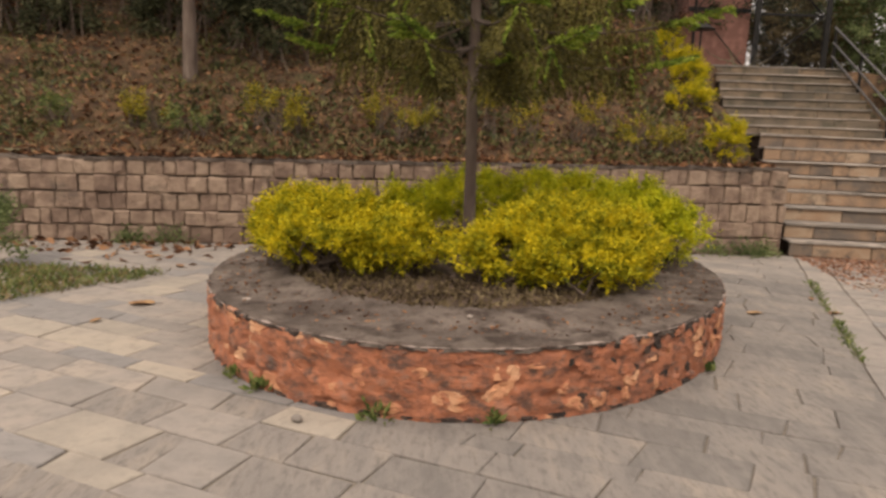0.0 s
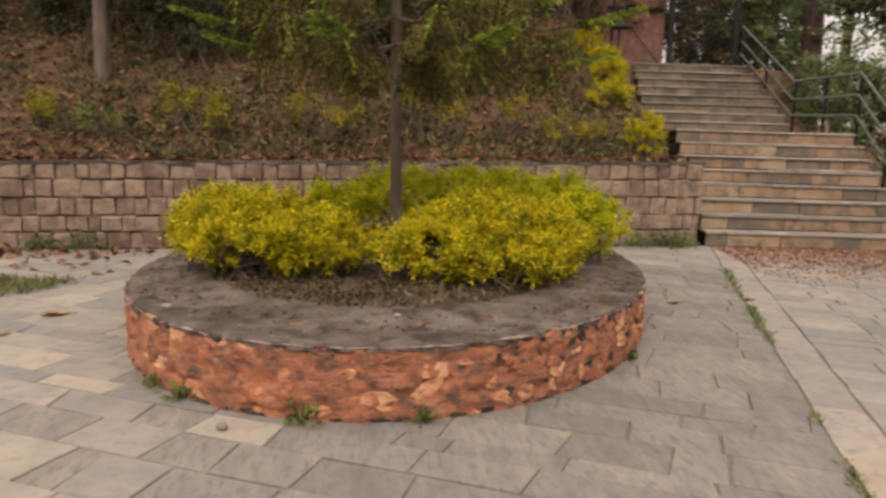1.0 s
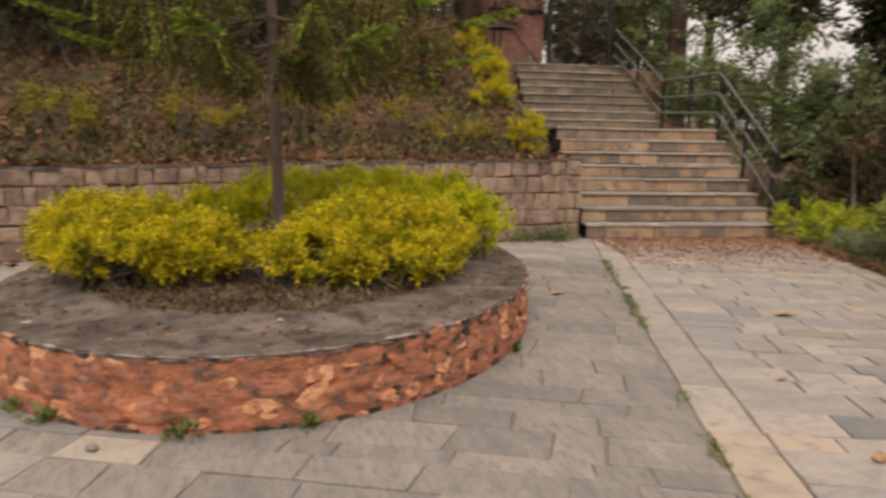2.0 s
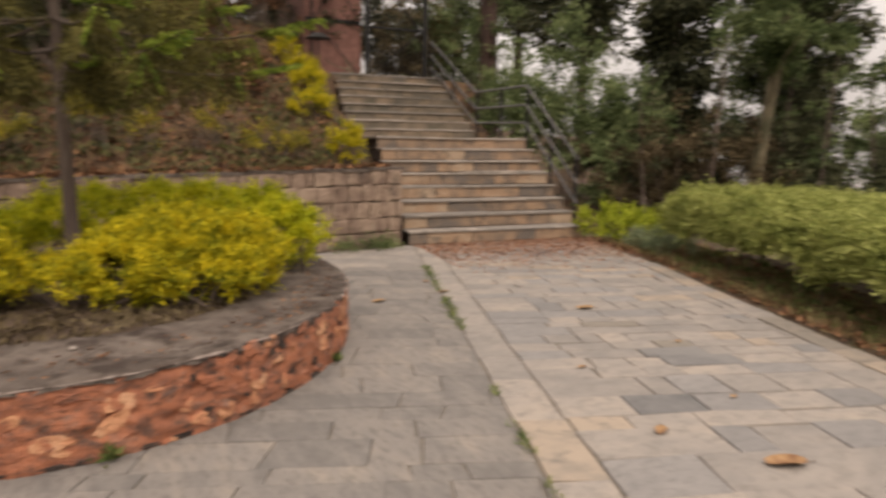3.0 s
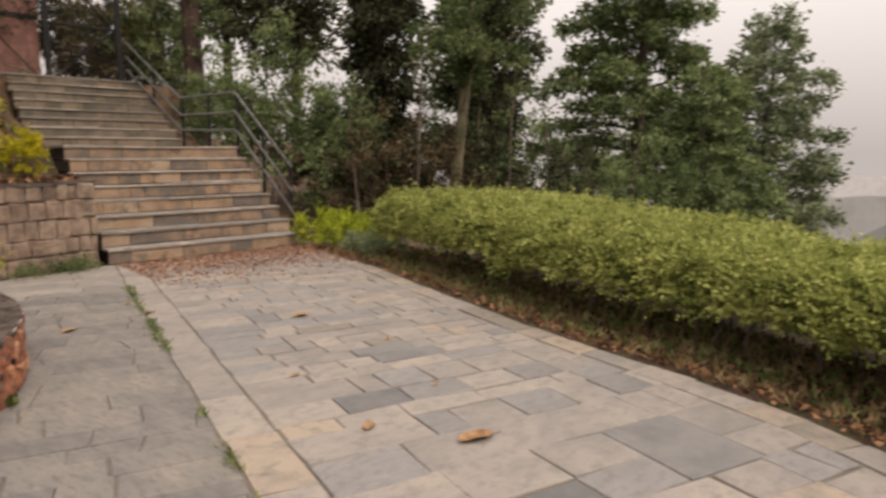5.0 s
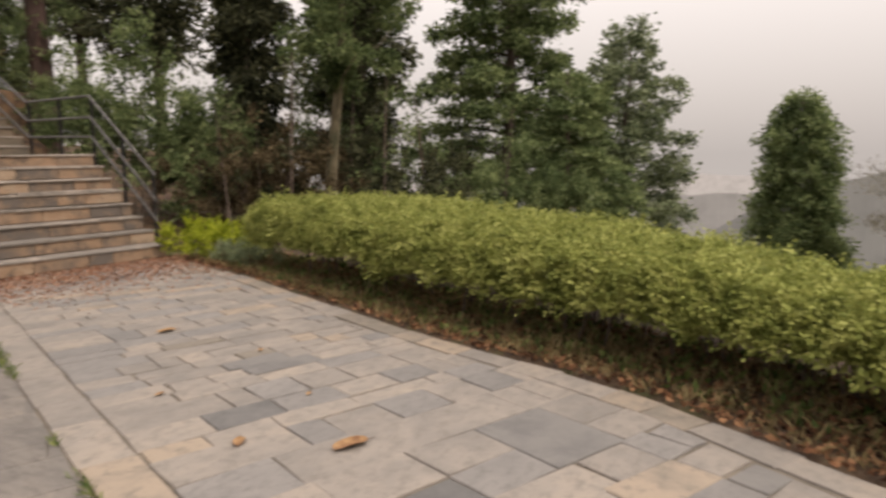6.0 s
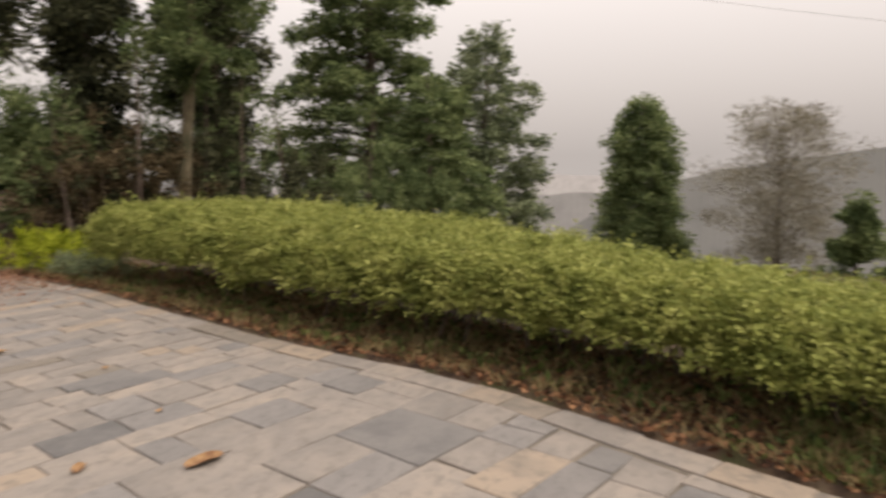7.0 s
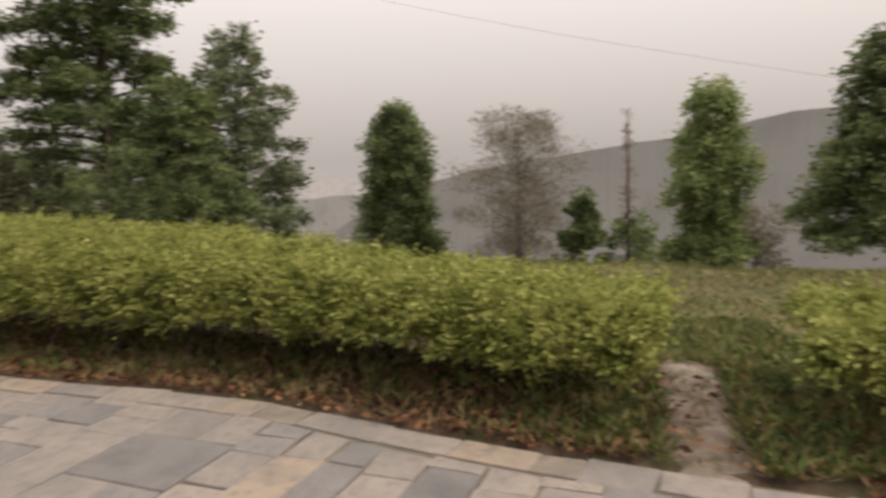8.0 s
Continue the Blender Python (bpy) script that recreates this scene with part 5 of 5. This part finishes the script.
for s_px, y_off in ((-.12, 0), (.42, 0), (-.72, 0), (-.88, 0), (1.68, 0)):
    yy = min((oval(t)[1], t) for t in np.linspace(0, math.tau, 400) if abs(oval(t)[0] - s_px) < .02)
    q = oval(yy[1], 1.015)
    weed(q[0], q[1], 0, .05 + .05 * rng.random(), 45)
for x, r in ((-3.15, .22), (-2.75, .28), (3.3, .22), (3.65, .28), (3.85, .2)):
    weed(x, wall_y(x) - .08, 0, r, 260, M_GREEN)


def fallen_leaf(x, y, ln, turn, mat=M_DRYONE, z=0.0):
    """One curled dry leaf with a stalk."""
    ob = thing("fallen_leaf", "single curled brown dry leaf lying on the paving", "leaf", "fallen leaves")
    bm = bmesh.new()
    rows = []
    for i in range(7):
        f = i / 6
        w = ln * .28 * math.sin(math.pi * (f * .92 + .05)) ** .8 + .001
        rows.append([bm.verts.new(((f - .5) * ln, s * w, .004 + ln * (.10 * (f - .5) ** 2 * 2 + .12 * (s * s) * math.sin(f * 3) + .03 * s * math.cos(f * 7)))) for s in (-1, -.5, 0, .5, 1)])
    for a, b in zip(rows, rows[1:]):
        for k in range(4):
            bm.faces.new((a[k], a[k + 1], b[k + 1], b[k]))
    part("blade", bm, mat, ob, smooth=True)
    bm = bmesh.new()
    tube(bm, [(ln * .45, 0, .01), (ln * .62, .01, .004), (ln * .8, .02, .004)], [.003, .0025, .002], 4)
    part("stalk", bm, M_TWIG, ob)
    ob.matrix_basis = pose(x, y, z + .003, 0, 0, turn)
    return ob


for x, y, ln, tn in ((3.963, 4.049, .17, -20), (2.673, 1.944, .12, 30), (2.888, 1.46, .21, -25), (3.22, 5.1, .12, 10), (3.3, 5.6, .10, 60), (2.55, 5.0, .14, 5), (3.9, 3.0, .07, 40), (2.95, 2.85, .07, 0), (-1.95, 4.55, .2, 15), (-2.05, 4.1, .1, 70), (3.35, 2.1, .06, 20), (-1.6, 5.6, .16, 20), (-2.2, 5.9, .14, -40), (-2.6, 6.3, .15, 10)):
    fallen_leaf(x, y, ln * .85, tn)
# pebble and pale chips
def chip(name, label, x, y, z, r, mat):
    bm = bmesh.new()
    bmesh.ops.create_icosphere(bm, subdivisions=2, radius=r)
    for v in bm.verts:
        v.co = Vector((x, y, z)) + Vector((v.co.x * 1.2, v.co.y, v.co.z * .8)) * (1 + .25 * noise.noise(v.co * 60))
    tagged(part(name, bm, mat), label, "stone")


chip("pebble", "small pale pebble on the paving", -.459, 2.697, .018, .022, M_TREAD)
chip("pebble", "white chip standing on the mud rim", .30, 3.2, PL_H + .02, .014, M_TREAD)
chip("rim_stone", "pale rounded stone set in the planter rim", 1.19, 3.20, PL_H - .04, .05, M_PATCH)
chip("rim_stone", "pale rounded stone set in the planter rim", -.90, 3.46, PL_H - .02, .035, M_TREAD)
chip("rim_stone", "pale rounded stone set in the planter rim", 1.87, 4.12, PL_H - .025, .04, M_PATCH)

# ---- shrubs on the bank ----
G2 = "golden bushes beside the stairs"
for x, y, r, h in ((3.54, 8.45, .25, .56), (3.42, 9.5, .35, .42), (3.58, 10.1, .27, .48), (3.68, 10.8, .25, .48), (3.6, 11.5, .26, .55)):
    z = bank_z(x, y)
    shrub("golden_bush", "rounded golden-yellow bush on the bank beside the stairs", [((x, y, z + h * .42), (r * .85, r * .85, h * .38)), ((x + .06, y - .05, z + h * .62), (r * .55, r * .55, h * .3))], 6000, .03, M_GOLD, (x, y, z), 10, group=G2)
G3 = "thin yellow-green shrubs above the wall"
for x, s, h, mat in ((-1.95, .8, .5, M_GOLDDULL), (-1.7, .65, .4, M_GOLDDULL), (-.55, .8, .42, M_GOLDDULL), (-.25, .6, .4, M_GOLDDULL), (.55, .8, .55, M_GOLDDULL), (1.1, .8, .5, M_GOLDDULL), (1.85, .8, .52, M_GOLDDULL), (2.45, .65, .36, M_GOLDDULL), (2.85, .6, .34, M_GOLDDULL), (-3.3, .7, .35, M_GOLDDULL), (-4.2, .7, .35, M_GRASS), (-2.7, .55, .3, M_GRASS)):
    y = wall_y(x) + s
    z = bank_z(x, y)
    shrub("thin_shrub", "thin yellow-green shrub with bare stems above the wall", [((x, y, z + h * .5), (.24, .22, h * .42)), ((x + .1, y, z + h * .72), (.12, .12, h * .42)), ((x - .13, y, z + h * .6), (.12, .12, h * .4))], 800, .05, mat, (x, y, z), 14, 1.2, G3, .8, .35)
G4 = "dark shrubs on the bank"
for x, s, r, h in ((-2.6, 2.6, .5, .9), (-1.7, 2.9, .55, 1.1), (-3.9, 3.1, .5, .8), (-.8, 2.6, .5, .8), (.2, 2.7, .5, .8), (1.2, 2.9, .45, .9), (2.1, 3.2, .4, 1.0), (-5.2, 2.8, .5, .8), (-6.4, 3.0, .55, .9), (2.6, 2.2, .3, .6), (-2.1, 2.2, .5, 1.2), (-3.1, 3.4, .7, 1.5), (-1.2, 3.5, .7, 1.5), (-4.6, 3.7, .7, 1.5), (-6, 3.9, .8, 1.5), (.4, 3.7, .6, 1.4), (-7.4, 3.6, .8, 1.4), (3.4, 4.6, .5, 1.7), (4.0, 5.4, .5, 1.8), (4.35, 6.2, .45, 2.0)):
    y = wall_y(x) + s
    z = bank_z(x, y)
    dry = x > 1.5
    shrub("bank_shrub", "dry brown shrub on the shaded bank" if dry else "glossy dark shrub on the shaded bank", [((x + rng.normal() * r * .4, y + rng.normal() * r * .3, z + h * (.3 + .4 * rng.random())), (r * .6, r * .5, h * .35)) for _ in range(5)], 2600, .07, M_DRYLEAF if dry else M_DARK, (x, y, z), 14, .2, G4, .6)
for i in range(36):
    x = -9.5 + i * .36 + rng.normal() * .2
    y = wall_y(x) + 2.7 + rng.random() * 2.7
    if x > 2.6:
        continue
    z = bank_z(x, y)
    r, h = .5 + .3 * rng.random(), .9 + .8 * rng.random()
    brown = rng.random() < .3
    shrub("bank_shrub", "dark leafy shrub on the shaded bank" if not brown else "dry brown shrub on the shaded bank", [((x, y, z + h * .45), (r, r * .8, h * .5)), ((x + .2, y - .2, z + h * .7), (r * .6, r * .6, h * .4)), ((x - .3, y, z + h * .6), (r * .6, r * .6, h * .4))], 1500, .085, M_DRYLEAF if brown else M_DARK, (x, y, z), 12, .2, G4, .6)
for x, y, r, lab in ((-3.2, 9.0, .085, "slim grey-brown tree trunk on the bank"), (-.9, 11.2, .16, "dark trunk at the top of the bank"), (-6.5, 10.6, .12, "dark trunk on the bank"), (2.5, 11.6, .13, "dark trunk near the brick building")):
    tree("bank_tree", lab, (x, y, bank_z(x, y)), 9, r, wide(2.2), 60, 200, .14, M_DARK, M_BARK, group="trees on the bank", clump_r=.7, first=.5)
shrub("small_conifer_shrub", "small dense dark green conifer shrub by the grass", [((-3.75, 5.6, .28), (.26, .26, .3)), ((-3.78, 5.62, .45), (.17, .17, .22))], 2600, .05, M_GREEN, (-3.75, 5.6, 0), 8, 1.2)
# undergrowth inside the planter
pl = np.array([oval(a, r) for a, r in zip(rng.random(5200) * math.tau, .34 + .40 * rng.random(5200))])
surf_leaves("planter_litter", "dry leaves and twigs on the planter soil", pl, lambda x, y: PL_H + .03, .03, M_BROWNLEAF, .006, .05)
rl = np.array([oval(a, r) for a, r in zip(rng.random(2200) * math.tau, .66 + .31 * rng.random(2200) ** 1.3)])
surf_leaves("rim_litter", "scattered brown leaf scraps on the mud rim", rl, lambda x, y: PL_H + .008, .022, M_DRYLEAF, .004, .0)
surf_leaves("planter_weeds", "small weeds and straw under the golden shrubs", np.array([oval(a, r) for a, r in zip(rng.random(4200) * math.tau, .46 + .28 * rng.random(4200))]), lambda x, y: PL_H + .02, .055, M_BROWNLEAF, .0, .4, .18, "weeds")

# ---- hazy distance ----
# Haze is painted: a greyed base colour plus a faint glow.
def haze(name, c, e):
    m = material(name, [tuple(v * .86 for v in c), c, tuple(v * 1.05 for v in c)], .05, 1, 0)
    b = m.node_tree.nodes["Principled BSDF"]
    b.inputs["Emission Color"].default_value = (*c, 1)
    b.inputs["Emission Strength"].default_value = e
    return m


def ridge(name, label, dist, prof, mat, rough, seed):
    verts, faces = [], []
    azs = np.linspace(-75, 75, 1500)
    for a in azs:
        e = np.interp(a, [p[0] for p in prof], [p[1] for p in prof])
        x, y = at_dir(math.cos(radians(a)), math.sin(radians(a)), dist)
        z = 1.3 + dist * e + rough * dist * (noise.noise((a * .35, seed, 0)) + .45 * noise.noise((a * 2.6, seed, 4)) + .3 * noise.noise((a * 9, seed, 2)) + .35 * abs(noise.noise((a * 4.5, seed, 7))) + .2 * noise.noise((a * 24, seed, 3)))
        x2, y2 = at_dir(math.cos(radians(a)), math.sin(radians(a)), dist * .72)
        verts += [(x2, y2, 1.3 - dist * .3), (x, y, z), (x * 1.2, y * 1.2, 1.3 - dist * .3)]
    for i in range(len(azs) - 1):
        for k in range(2):
            faces.append((i * 3 + k, i * 3 + k + 1, i * 3 + k + 4, i * 3 + k + 3))
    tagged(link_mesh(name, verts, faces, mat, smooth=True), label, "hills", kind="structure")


ridge("backdrop_far", "far ridge with pale haze painted into its colour", 1500, [(-75, -.03), (0, -.034), (10, -.026), (20, -.03), (75, -.03)], haze("painted_haze_far", (.235, .225, .217), .05), .0022, 3)
ridge("backdrop_mid", "wooded ridge across the valley with haze painted into its colour", 700, [(-75, -.05), (-10, -.06), (8, -.052), (16, -.058), (30, -.05), (75, -.04)], haze("painted_haze_mid", (.135, .131, .125), .05), .002, 8)
ridge("backdrop_hill", "grey wooded hillside with haze painted into its colour", 320, [(-75, .07), (-40, .058), (-27, .040), (-18.7, .014), (-10, -.006), (-2, -.026), (4, -.055), (10, -.12), (75, -.2)], haze("painted_haze_hill", (.098, .097, .091), .05), .0022, 12)
cable = thing("power_cable", "thin dark overhead cable strung between two trees", "cable")
bm = bmesh.new()
pts = []
wire_a, wire_b = np.array((*at_dir(math.cos(radians(23.9)), math.sin(radians(23.9)), 17), 6.2)), np.array((*at_dir(math.cos(radians(-34.3)), math.sin(radians(-34.3)), 14), 2.15))
for i in range(17):
    f = i / 16
    p = wire_a + (wire_b - wire_a) * f
    pts.append((p[0], p[1], p[2] - .25 * math.sin(math.pi * f)))
tube(bm, pts, [.0025] * 17, 5)
part("wire", bm, M_TWIG, cable)
